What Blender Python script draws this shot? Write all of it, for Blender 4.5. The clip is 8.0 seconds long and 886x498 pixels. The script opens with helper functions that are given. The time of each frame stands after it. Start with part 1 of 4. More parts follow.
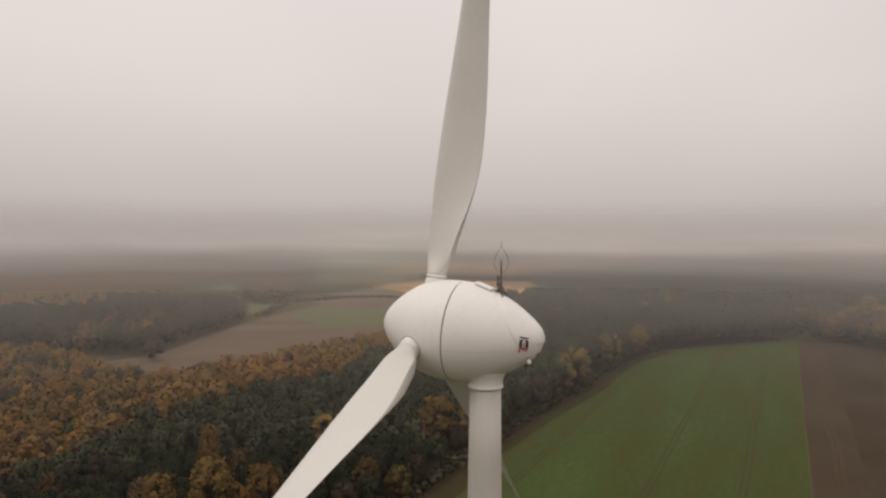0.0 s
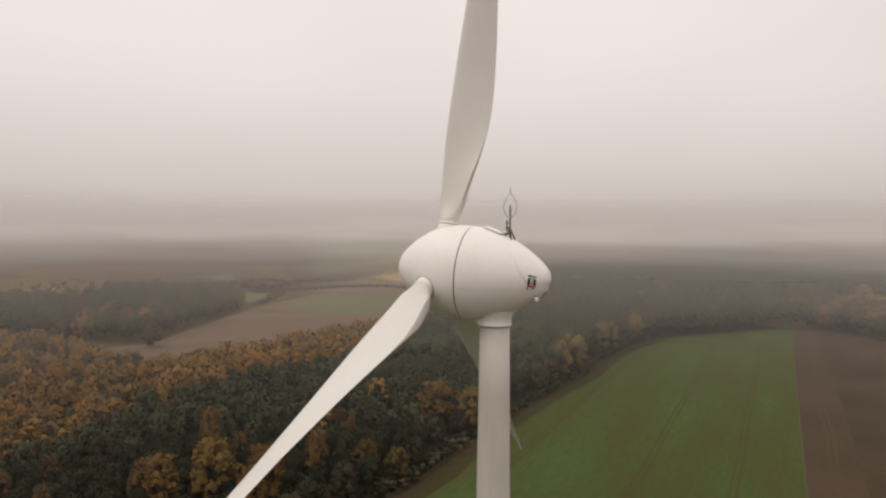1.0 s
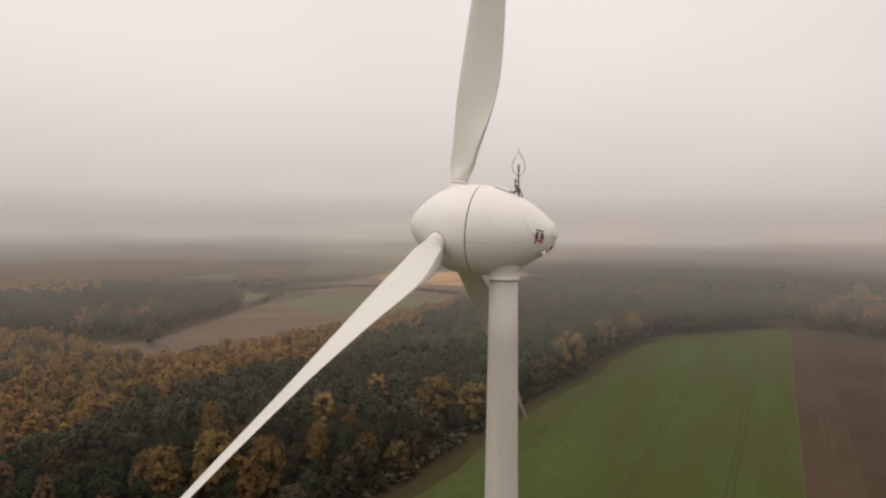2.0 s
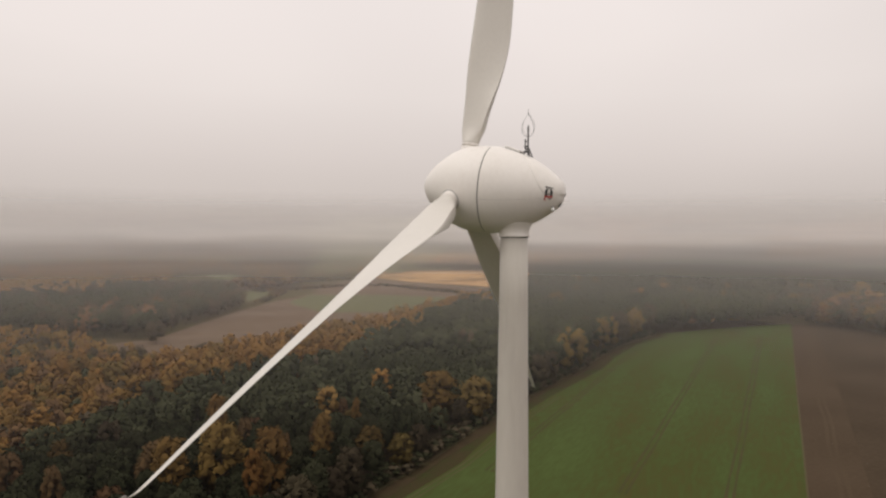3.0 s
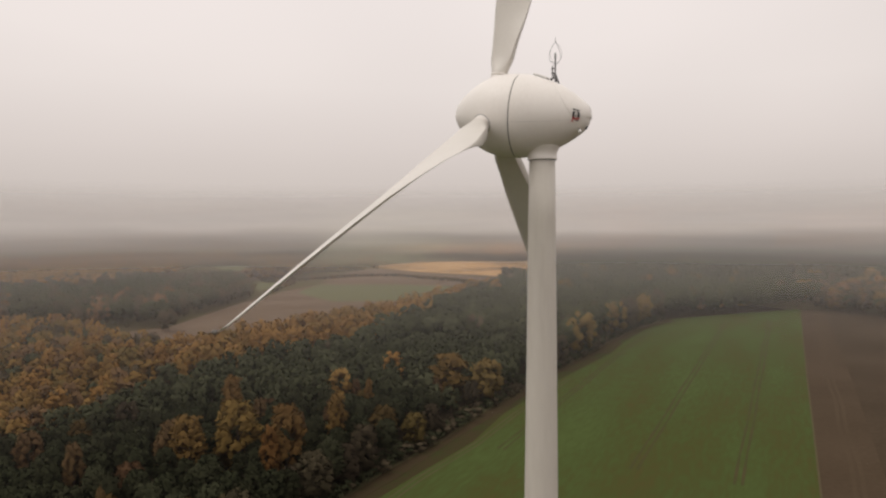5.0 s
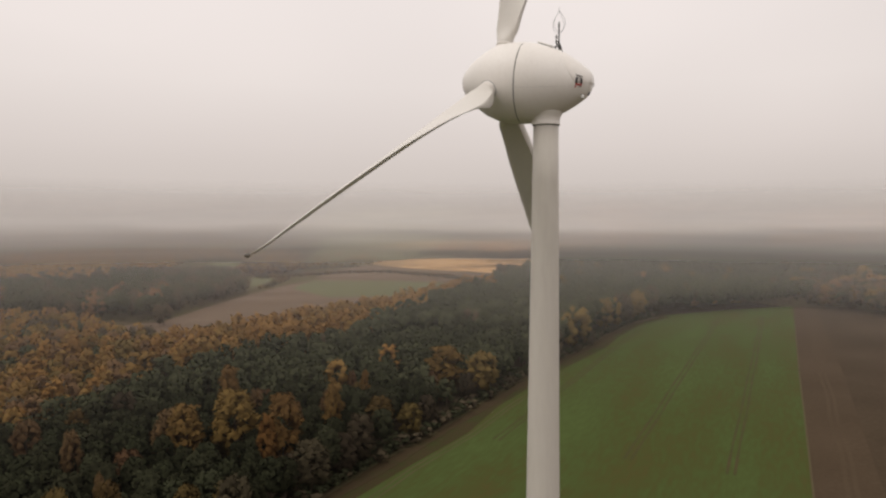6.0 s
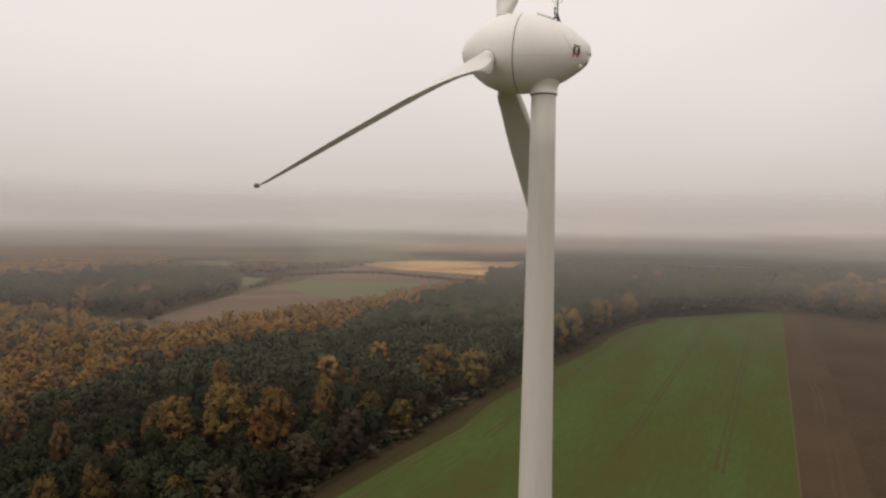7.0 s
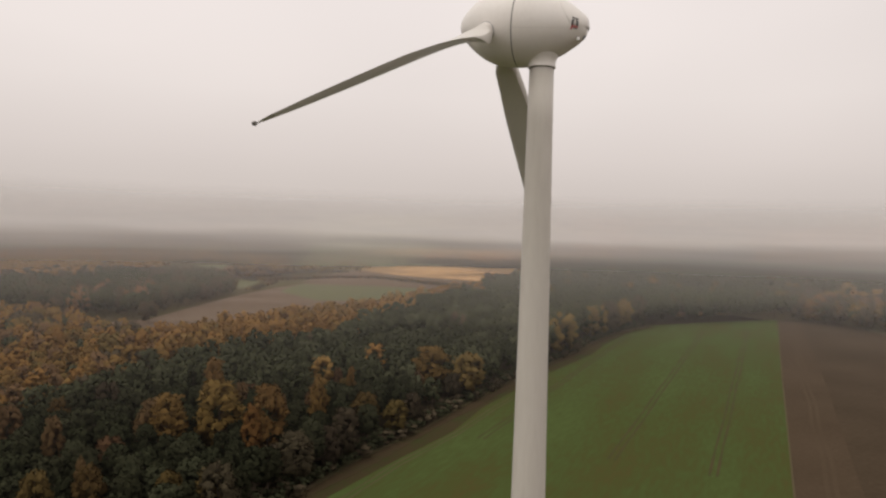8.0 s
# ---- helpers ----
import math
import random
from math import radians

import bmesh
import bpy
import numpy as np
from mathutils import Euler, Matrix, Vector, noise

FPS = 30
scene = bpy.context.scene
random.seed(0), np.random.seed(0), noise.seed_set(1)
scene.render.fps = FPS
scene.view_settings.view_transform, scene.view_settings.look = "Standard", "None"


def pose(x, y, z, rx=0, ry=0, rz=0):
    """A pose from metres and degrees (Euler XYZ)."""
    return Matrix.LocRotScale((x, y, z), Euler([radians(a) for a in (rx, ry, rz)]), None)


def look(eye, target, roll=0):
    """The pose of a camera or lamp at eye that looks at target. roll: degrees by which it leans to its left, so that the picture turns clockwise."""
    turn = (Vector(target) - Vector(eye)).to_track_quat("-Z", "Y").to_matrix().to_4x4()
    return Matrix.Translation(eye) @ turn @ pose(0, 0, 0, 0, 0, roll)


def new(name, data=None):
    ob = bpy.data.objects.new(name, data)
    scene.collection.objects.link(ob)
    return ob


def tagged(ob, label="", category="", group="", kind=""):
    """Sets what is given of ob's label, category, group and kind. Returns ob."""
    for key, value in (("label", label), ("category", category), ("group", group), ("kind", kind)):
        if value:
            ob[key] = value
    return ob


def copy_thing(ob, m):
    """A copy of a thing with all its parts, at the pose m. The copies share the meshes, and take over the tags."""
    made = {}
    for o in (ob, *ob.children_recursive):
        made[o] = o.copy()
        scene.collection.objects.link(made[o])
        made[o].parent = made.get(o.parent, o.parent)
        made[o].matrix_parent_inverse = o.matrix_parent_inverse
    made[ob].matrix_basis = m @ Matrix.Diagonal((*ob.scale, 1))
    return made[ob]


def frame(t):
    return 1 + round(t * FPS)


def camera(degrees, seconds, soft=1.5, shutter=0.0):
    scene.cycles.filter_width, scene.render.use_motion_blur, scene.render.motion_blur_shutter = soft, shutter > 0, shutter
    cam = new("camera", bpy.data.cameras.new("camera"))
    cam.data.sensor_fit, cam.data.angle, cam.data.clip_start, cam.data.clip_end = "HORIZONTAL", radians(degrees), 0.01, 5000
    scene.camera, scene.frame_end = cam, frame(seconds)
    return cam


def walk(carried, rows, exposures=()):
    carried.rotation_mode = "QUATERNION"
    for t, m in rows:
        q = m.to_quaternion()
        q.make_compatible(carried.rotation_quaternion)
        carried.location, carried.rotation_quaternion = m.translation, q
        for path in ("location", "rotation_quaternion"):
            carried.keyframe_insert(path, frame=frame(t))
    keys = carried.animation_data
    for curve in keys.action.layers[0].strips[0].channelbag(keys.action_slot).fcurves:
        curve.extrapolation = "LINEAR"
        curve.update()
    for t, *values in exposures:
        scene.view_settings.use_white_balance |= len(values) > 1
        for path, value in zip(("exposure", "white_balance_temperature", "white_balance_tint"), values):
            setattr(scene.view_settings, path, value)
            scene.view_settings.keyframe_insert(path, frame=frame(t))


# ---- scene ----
cam = camera(64.5, 8.0, soft=2.3)
PATH = [
    (0, (-8.391, -26.27, 73.793), (-7.901, -24.332, 73.749), 0.3),
    (0.5, (-8.972, -27.141, 72.944), (-8.478, -25.205, 72.874), 0.4),
    (1, (-9.439, -27.778, 71.946), (-8.939, -25.843, 71.877), 0.4),
    (1.5, (-9.861, -28.321, 71.012), (-9.356, -26.387, 70.946), 0.5),
    (3, (-11.136, -30.077, 68.181), (-10.634, -28.142, 68.119), 0.3),
    (3.5, (-11.436, -30.352, 67.36), (-10.942, -28.415, 67.295), 0.2),
    (4, (-11.858, -30.714, 66.523), (-11.37, -28.776, 66.452), -0.0),
    (4.5, (-12.281, -31.056, 65.75), (-11.8, -29.116, 65.672), -0.2),
    (6, (-13.678, -32.655, 63.17), (-13.179, -30.72, 63.082), 0.1),
    (6.5, (-13.97, -33.05, 62.284), (-13.459, -31.118, 62.198), 0.4),
    (7, (-14.132, -33.272, 61.293), (-13.611, -31.343, 61.215), 0.9),
    (7.5, (-14.155, -33.448, 60.415), (-13.629, -31.519, 60.348), 1.3),
    (8, (-14.112, -33.38, 59.473), (-13.582, -31.453, 59.416), 1.6),
]
walk(cam, [(t, look(eye, target, roll)) for t, eye, target, roll in PATH], exposures=((0, -0.16), (0.4, 0.0), (8, 0.0)))

# ---- sky and sun: a bright overcast ----
SUN_ELEV, SUN_AZ = radians(60), radians(-105)   # azimuth from +y towards +x
world = bpy.data.worlds.new("overcast")
scene.world = world
world.use_nodes = True
wn, wl = world.node_tree.nodes, world.node_tree.links
wn.clear()


def wnode(kind, **kw):
    nd = wn.new(kind)
    for k, v in kw.items():
        nd.inputs[k].default_value = v
    return nd


w_out = wnode("ShaderNodeOutputWorld")
w_bg = wnode("ShaderNodeBackground", Strength=0.101)
w_sky = wnode("ShaderNodeTexSky")
w_sky.sky_type, w_sky.sun_disc = "NISHITA", False
w_sky.sun_elevation, w_sky.sun_rotation = SUN_ELEV, SUN_AZ
w_hsv = wnode("ShaderNodeHueSaturation", Saturation=0.12, Value=0.6)
w_co = wnode("ShaderNodeTexCoord")
w_sep = wnode("ShaderNodeSeparateXYZ")
w_ramp = wnode("ShaderNodeValToRGB")
w_map = wnode("ShaderNodeMapping", Scale=(1.6, 1.6, 3.0))
w_noise = wnode("ShaderNodeTexNoise", Scale=1.1, Detail=1.5, Roughness=0.45)
w_cl = wnode("ShaderNodeMapRange")
w_cl.inputs["From Min"].default_value, w_cl.inputs["From Max"].default_value = 0.3, 0.7
w_cl.inputs["To Min"].default_value, w_cl.inputs["To Max"].default_value = 9.3, 10.7
w_mul = wnode("ShaderNodeVectorMath")
w_mul.operation = "SCALE"
w_mix = wnode("ShaderNodeMix")
w_mix.data_type = "RGBA"
w_mix.inputs[0].default_value = 0.9
stops = w_ramp.color_ramp.elements
stops[0].position, stops[0].color = 0.0, (0.49, 0.436, 0.404, 1)
stops[1].position, stops[1].color = 1.0, (1.06, 0.985, 0.95, 1)
for pos, col in ((0.02, (0.585, 0.520, 0.482, 1)), (0.05, (0.662, 0.587, 0.545, 1)), (0.10, (0.74, 0.659, 0.619, 1)), (0.18, (0.83, 0.75, 0.712, 1)), (0.30, (0.88, 0.80, 0.77, 1)), (0.5, (0.99, 0.91, 0.88, 1))):
    st = stops.new(pos)
    st.color = col
wl.new(w_co.outputs["Generated"], w_sep.inputs[0])
wl.new(w_sep.outputs["Z"], w_ramp.inputs[0])
wl.new(w_co.outputs["Generated"], w_map.inputs[0])
wl.new(w_map.outputs[0], w_noise.inputs["Vector"])
wl.new(w_noise.outputs["Fac"], w_cl.inputs["Value"])
wl.new(w_ramp.outputs[0], w_mul.inputs[0])
wl.new(w_cl.outputs[0], w_mul.inputs["Scale"])
wl.new(w_sky.outputs[0], w_hsv.inputs["Color"])
wl.new(w_hsv.outputs[0], w_mix.inputs[6])
wl.new(w_mul.outputs[0], w_mix.inputs[7])
wl.new(w_mix.outputs[2], w_bg.inputs["Color"])
wl.new(w_bg.outputs[0], w_out.inputs["Surface"])

sun_data = bpy.data.lights.new("sun", "SUN")
sun_data.energy, sun_data.angle, sun_data.color = 0.9, radians(40), (1.0, 0.95, 0.89)
sun = new("sun", sun_data)
sun.matrix_world = look((200 * math.sin(SUN_AZ), 200 * math.cos(SUN_AZ), 200 * math.tan(SUN_ELEV)), (0, 0, 0))


# ---- materials ----
def surface(name, colours, big, small, rough=0.8, bump=0.0, vary="", vary_amount=0.3, translucent=0.0, stretch=(1, 1, 1), spec=0.3, ramp_span=(0.32, 0.68), bump_dist=0.1):
    """A mix of colours by a coarse and a fine noise in metres; vary: 'object' or 'island' shifts each piece."""
    m = bpy.data.materials.new(name)
    m.use_nodes = True
    nt = m.node_tree
    nd, ln = nt.nodes, nt.links
    bsdf, out = nd["Principled BSDF"], nd["Material Output"]
    co = nd.new("ShaderNodeNewGeometry")
    mp = nd.new("ShaderNodeMapping")
    mp.inputs["Scale"].default_value = stretch
    ln.new(co.outputs["Position"], mp.inputs[0])
    n1, n2 = nd.new("ShaderNodeTexNoise"), nd.new("ShaderNodeTexNoise")
    n1.inputs["Scale"].default_value, n1.inputs["Detail"].default_value = 1.0 / big, 4
    n2.inputs["Scale"].default_value, n2.inputs["Detail"].default_value = 1.0 / small, 3
    ln.new(mp.outputs[0], n1.inputs["Vector"])
    ln.new(mp.outputs[0], n2.inputs["Vector"])
    add = nd.new("ShaderNodeMath")
    add.operation = "MULTIPLY_ADD"
    add.inputs[1].default_value = 0.6
    half = nd.new("ShaderNodeMath")
    half.operation = "MULTIPLY"
    half.inputs[1].default_value = 0.4
    ln.new(n2.outputs["Fac"], half.inputs[0])
    ln.new(n1.outputs["Fac"], add.inputs[0])
    ln.new(half.outputs[0], add.inputs[2])
    ramp = nd.new("ShaderNodeValToRGB")
    el = ramp.color_ramp.elements
    lo, hi = ramp_span
    while len(el) < len(colours):
        el.new(0.5)
    for k, c in enumerate(colours):
        el[k].position = lo + (hi - lo) * k / max(1, len(colours) - 1)
        el[k].color = (*c, 1)
    ln.new(add.outputs[0], ramp.inputs[0])
    colour = ramp.outputs[0]
    if vary:
        src = nd.new("ShaderNodeObjectInfo").outputs["Random"] if vary == "object" else co.outputs["Random Per Island"]
        mr = nd.new("ShaderNodeMapRange")
        mr.inputs["To Min"].default_value, mr.inputs["To Max"].default_value = 1 - vary_amount, 1 + vary_amount
        ln.new(src, mr.inputs["Value"])
        hs = nd.new("ShaderNodeHueSaturation")
        ln.new(colour, hs.inputs["Color"])
        ln.new(mr.outputs[0], hs.inputs["Value"])
        mh = nd.new("ShaderNodeMapRange")
        mh.inputs["To Min"].default_value, mh.inputs["To Max"].default_value = 0.5 - 0.06 * vary_amount, 0.5 + 0.06 * vary_amount
        ln.new(src, mh.inputs["Value"])
        ln.new(mh.outputs[0], hs.inputs["Hue"])
        colour = hs.outputs[0]
    ln.new(colour, bsdf.inputs["Base Color"])
    bsdf.inputs["Roughness"].default_value = rough
    bsdf.inputs["Specular IOR Level"].default_value = spec
    if bump:
        bp = nd.new("ShaderNodeBump")
        bp.inputs["Strength"].default_value, bp.inputs["Distance"].default_value = bump, bump_dist
        ln.new(n2.outputs["Fac"], bp.inputs["Height"])
        ln.new(bp.outputs[0], bsdf.inputs["Normal"])
    if translucent:
        tr = nd.new("ShaderNodeBsdfTranslucent")
        ln.new(colour, tr.inputs["Color"])
        mx = nd.new("ShaderNodeMixShader")
        mx.inputs[0].default_value = translucent
        ln.new(bsdf.outputs[0], mx.inputs[1])
        ln.new(tr.outputs[0], mx.inputs[2])
        ln.new(mx.outputs[0], out.inputs["Surface"])
    return m


def haze_sheet_material(name, stops, far, top):
    """Haze painted into a see-through sheet: lets most light through and scatters the rest; its opacity grows with the
    distance from the turbine and thins out with height.
    """
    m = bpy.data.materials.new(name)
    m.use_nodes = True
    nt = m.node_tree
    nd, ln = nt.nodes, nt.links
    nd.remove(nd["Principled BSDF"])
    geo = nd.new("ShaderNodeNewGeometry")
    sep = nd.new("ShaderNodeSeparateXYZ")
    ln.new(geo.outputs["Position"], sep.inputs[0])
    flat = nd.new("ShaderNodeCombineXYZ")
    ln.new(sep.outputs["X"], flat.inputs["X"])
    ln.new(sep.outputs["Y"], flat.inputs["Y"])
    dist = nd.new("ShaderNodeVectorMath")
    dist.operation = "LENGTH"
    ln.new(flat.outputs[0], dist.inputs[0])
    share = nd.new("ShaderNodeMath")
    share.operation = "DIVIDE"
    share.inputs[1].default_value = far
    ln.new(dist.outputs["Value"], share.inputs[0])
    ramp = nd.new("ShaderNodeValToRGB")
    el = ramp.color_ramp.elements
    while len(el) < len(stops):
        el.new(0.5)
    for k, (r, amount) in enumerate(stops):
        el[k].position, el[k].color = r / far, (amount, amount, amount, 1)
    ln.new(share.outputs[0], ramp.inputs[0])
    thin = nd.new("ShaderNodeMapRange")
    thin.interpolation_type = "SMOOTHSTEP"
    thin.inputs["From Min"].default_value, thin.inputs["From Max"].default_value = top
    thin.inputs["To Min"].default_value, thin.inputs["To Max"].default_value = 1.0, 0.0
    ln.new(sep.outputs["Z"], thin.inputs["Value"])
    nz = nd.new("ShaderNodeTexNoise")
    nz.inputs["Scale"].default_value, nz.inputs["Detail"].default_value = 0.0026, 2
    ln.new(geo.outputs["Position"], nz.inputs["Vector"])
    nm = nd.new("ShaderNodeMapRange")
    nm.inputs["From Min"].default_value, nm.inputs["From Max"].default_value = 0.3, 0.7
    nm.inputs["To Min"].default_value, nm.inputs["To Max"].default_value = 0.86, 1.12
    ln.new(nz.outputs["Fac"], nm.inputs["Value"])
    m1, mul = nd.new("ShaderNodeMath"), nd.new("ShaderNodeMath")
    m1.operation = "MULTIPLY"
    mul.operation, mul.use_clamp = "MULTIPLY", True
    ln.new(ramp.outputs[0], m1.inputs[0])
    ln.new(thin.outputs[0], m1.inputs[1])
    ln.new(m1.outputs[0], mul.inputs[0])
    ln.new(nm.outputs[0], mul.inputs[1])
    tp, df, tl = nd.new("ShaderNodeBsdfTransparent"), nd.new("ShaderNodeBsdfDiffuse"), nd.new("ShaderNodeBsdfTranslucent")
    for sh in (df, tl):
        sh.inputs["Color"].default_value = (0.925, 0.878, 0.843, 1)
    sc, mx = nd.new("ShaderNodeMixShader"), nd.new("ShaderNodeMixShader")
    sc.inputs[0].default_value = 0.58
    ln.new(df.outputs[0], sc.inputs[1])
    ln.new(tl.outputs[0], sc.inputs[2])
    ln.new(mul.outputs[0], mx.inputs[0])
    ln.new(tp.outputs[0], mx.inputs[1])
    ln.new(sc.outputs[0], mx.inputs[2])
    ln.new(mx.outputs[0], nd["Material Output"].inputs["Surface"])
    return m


M_GRP = surface("white_gelcoat", [(0.77, 0.735, 0.68), (0.81, 0.775, 0.725), (0.83, 0.80, 0.75)], 1.6, 0.12, 0.42, 0.0, stretch=(1, 1, 0.5), spec=0.4)
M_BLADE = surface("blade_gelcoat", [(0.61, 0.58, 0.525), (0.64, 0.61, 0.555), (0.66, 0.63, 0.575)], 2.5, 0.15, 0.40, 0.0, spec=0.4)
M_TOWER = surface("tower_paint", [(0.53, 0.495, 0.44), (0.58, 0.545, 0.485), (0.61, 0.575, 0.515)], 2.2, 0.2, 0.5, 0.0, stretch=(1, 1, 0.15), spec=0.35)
M_JOINT = surface("dark_joint_rubber", [(0.03, 0.03, 0.028), (0.06, 0.058, 0.055)], 0.5, 0.05, 0.7)
M_STEEL = surface("dark_galvanised_steel", [(0.05, 0.048, 0.046), (0.11, 0.105, 0.10)], 0.4, 0.05, 0.5)
# knob is painted dark all round, after its shaded underside
M_KNOB = surface("shaded_knob_grey", [(0.09, 0.08, 0.068), (0.17, 0.155, 0.135)], 0.2, 0.05, 0.5)
# grey of the panel seam, also painted as shade under hatch and round roots
M_SEAM_SHADE = surface("seam_shadow", [(0.42, 0.41, 0.39), (0.5, 0.49, 0.47)], 1, 0.2, 0.6)
M_WIRE = surface("thin_grey_rod", [(0.22, 0.21, 0.20), (0.32, 0.31, 0.30)], 0.4, 0.05, 0.45)
M_BLACK = surface("black_decal", [(0.025, 0.025, 0.026), (0.045, 0.044, 0.043)], 0.4, 0.05, 0.5)
M_RED = surface("red_decal", [(0.42, 0.03, 0.03), (0.50, 0.05, 0.045)], 0.4, 0.05, 0.5)
M_LAMP = surface("white_lamp_plastic", [(0.72, 0.71, 0.69), (0.8, 0.79, 0.77)], 0.3, 0.05, 0.3, spec=0.5)

M_GROUND = surface("rough_land", [(0.060, 0.047, 0.030), (0.088, 0.067, 0.041), (0.086, 0.080, 0.041), (0.120, 0.090, 0.054)], 180, 5, 0.95, 0.3, spec=0.0)
M_FLOOR = surface("leaf_litter", [(0.030, 0.024, 0.017), (0.052, 0.039, 0.025)], 12, 1.2, 0.95, 0.3, spec=0.0)
M_GREEN = surface("young_crop", [(0.068, 0.061, 0.021), (0.060, 0.066, 0.021), (0.058, 0.076, 0.024), (0.065, 0.089, 0.028)], 34, 2.2, 0.9, 0.25, spec=0.0, ramp_span=(0.34, 0.64))
rows_of_crop = M_GREEN.node_tree.nodes["Mapping"]   # patches drawn out along the drilled rows
rows_of_crop.vector_type = "TEXTURE"
rows_of_crop.inputs["Rotation"].default_value, rows_of_crop.inputs["Scale"].default_value = (0, 0, radians(-40.3)), (0.6, 3.0, 1)
M_FIELD_EDGE = surface("brown_field_edge", [(0.056, 0.040, 0.022), (0.048, 0.041, 0.019), (0.042, 0.047, 0.017)], 14, 1.1, 0.95, 0.25, spec=0.0, ramp_span=(0.38, 0.60))
M_BROWN = surface("ploughed_soil", [(0.045, 0.033, 0.021), (0.058, 0.042, 0.027), (0.072, 0.052, 0.034)], 45, 1.6, 0.95, 0.4, spec=0.0)
M_TRACK = surface("bare_wheel_track", [(0.050, 0.058, 0.022), (0.060, 0.056, 0.025), (0.076, 0.058, 0.030)], 9, 1.2, 0.95, spec=0.0)
M_TRACK_PALE = surface("dry_crop_track", [(0.066, 0.066, 0.028), (0.088, 0.076, 0.038)], 10, 1.2, 0.95, spec=0.0)
M_HARROWED = surface("harrowed_soil", [(0.055, 0.039, 0.025), (0.066, 0.047, 0.030), (0.077, 0.055, 0.036)], 40, 1.4, 0.95, 0.3, spec=0.0)
M_TRACK_SOIL = surface("dry_soil_track", [(0.064, 0.046, 0.029), (0.078, 0.056, 0.036)], 25, 1.5, 0.95, spec=0.0)
M_MARGIN = surface("dry_grass_margin", [(0.044, 0.033, 0.019), (0.056, 0.040, 0.023), (0.045, 0.043, 0.019)], 7, 0.9, 0.95, 0.3, spec=0.0)
M_LANE = surface("sandy_lane", [(0.20, 0.15, 0.10), (0.27, 0.21, 0.145)], 12, 1.5, 0.95, spec=0.0)
M_PUDDLE = surface("still_water", [(0.03, 0.027, 0.022), (0.05, 0.045, 0.035)], 2, 0.4, 0.06, spec=0.5)
M_BROWN2 = surface("harrowed_soil", [(0.122, 0.088, 0.063), (0.140, 0.102, 0.073), (0.156, 0.115, 0.084), (0.190, 0.143, 0.106)], 48, 6, 0.95, 0.2, stretch=(0.35, 1.4, 1), spec=0.0, ramp_span=(0.36, 0.68))
M_PALEGREEN = surface("pale_meadow", [(0.112, 0.116, 0.066), (0.142, 0.140, 0.079)], 60, 3, 0.95, spec=0.0)
M_YELLOW = surface("straw_stubble", [(0.18, 0.118, 0.066), (0.30, 0.190, 0.095), (0.41, 0.250, 0.118), (0.47, 0.30, 0.145)], 22, 3, 0.95, stretch=(0.22, 0.34, 1), spec=0.0, ramp_span=(0.38, 0.58))

M_BARK = surface("bark", [(0.05, 0.038, 0.028), (0.11, 0.085, 0.065)], 1.0, 0.15, 0.9, 0.4, spec=0.0)
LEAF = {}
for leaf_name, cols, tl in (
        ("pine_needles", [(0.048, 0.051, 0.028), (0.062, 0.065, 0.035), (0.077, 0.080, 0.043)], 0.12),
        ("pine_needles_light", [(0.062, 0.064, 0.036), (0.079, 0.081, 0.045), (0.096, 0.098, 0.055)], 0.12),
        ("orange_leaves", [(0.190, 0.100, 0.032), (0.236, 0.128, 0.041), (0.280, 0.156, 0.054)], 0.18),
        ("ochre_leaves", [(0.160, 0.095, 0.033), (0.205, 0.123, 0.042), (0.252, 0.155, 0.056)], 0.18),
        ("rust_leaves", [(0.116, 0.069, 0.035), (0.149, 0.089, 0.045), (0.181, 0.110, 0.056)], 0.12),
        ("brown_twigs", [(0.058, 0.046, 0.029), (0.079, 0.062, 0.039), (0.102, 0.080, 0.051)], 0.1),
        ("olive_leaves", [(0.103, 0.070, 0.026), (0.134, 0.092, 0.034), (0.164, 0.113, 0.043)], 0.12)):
    # shaded copy of each leaf colour for the near single trees, painted darker
    darker = 0.53 if "pine" in leaf_name else 0.70 if leaf_name in ("orange_leaves", "ochre_leaves") else 0.67
    single = [tuple(darker * c for c in col) for col in cols]
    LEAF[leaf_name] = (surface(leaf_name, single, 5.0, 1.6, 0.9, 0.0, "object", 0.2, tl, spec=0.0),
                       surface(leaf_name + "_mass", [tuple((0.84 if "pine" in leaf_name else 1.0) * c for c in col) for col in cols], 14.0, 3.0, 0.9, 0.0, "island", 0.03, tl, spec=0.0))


# ---- helpers for meshes ----
def mesh_from(name, verts, faces, mats, index=None, smooth=False):
    me = bpy.data.meshes.new(name)
    me.from_pydata([tuple(v) for v in verts], [], faces)
    for m in mats:
        me.materials.append(m)
    if index is not None:
        me.polygons.foreach_set("material_index", np.asarray(index, dtype=np.int32))
    if smooth:
        me.polygons.foreach_set("use_smooth", np.ones(len(me.polygons), dtype=bool))
    me.update()
    return me


def part(name, bm, material, parent, label="", smooth=True):
    """One bmesh becomes one mesh object under a thing or a part."""
    bmesh.ops.recalc_face_normals(bm, faces=bm.faces)
    me = bpy.data.meshes.new(name)
    bm.to_mesh(me)
    bm.free()
    me.materials.append(material)
    if smooth:
        me.polygons.foreach_set("use_smooth", np.ones(len(me.polygons), dtype=bool))
    ob = new(name, me)
    ob.parent = parent
    return tagged(ob, label)


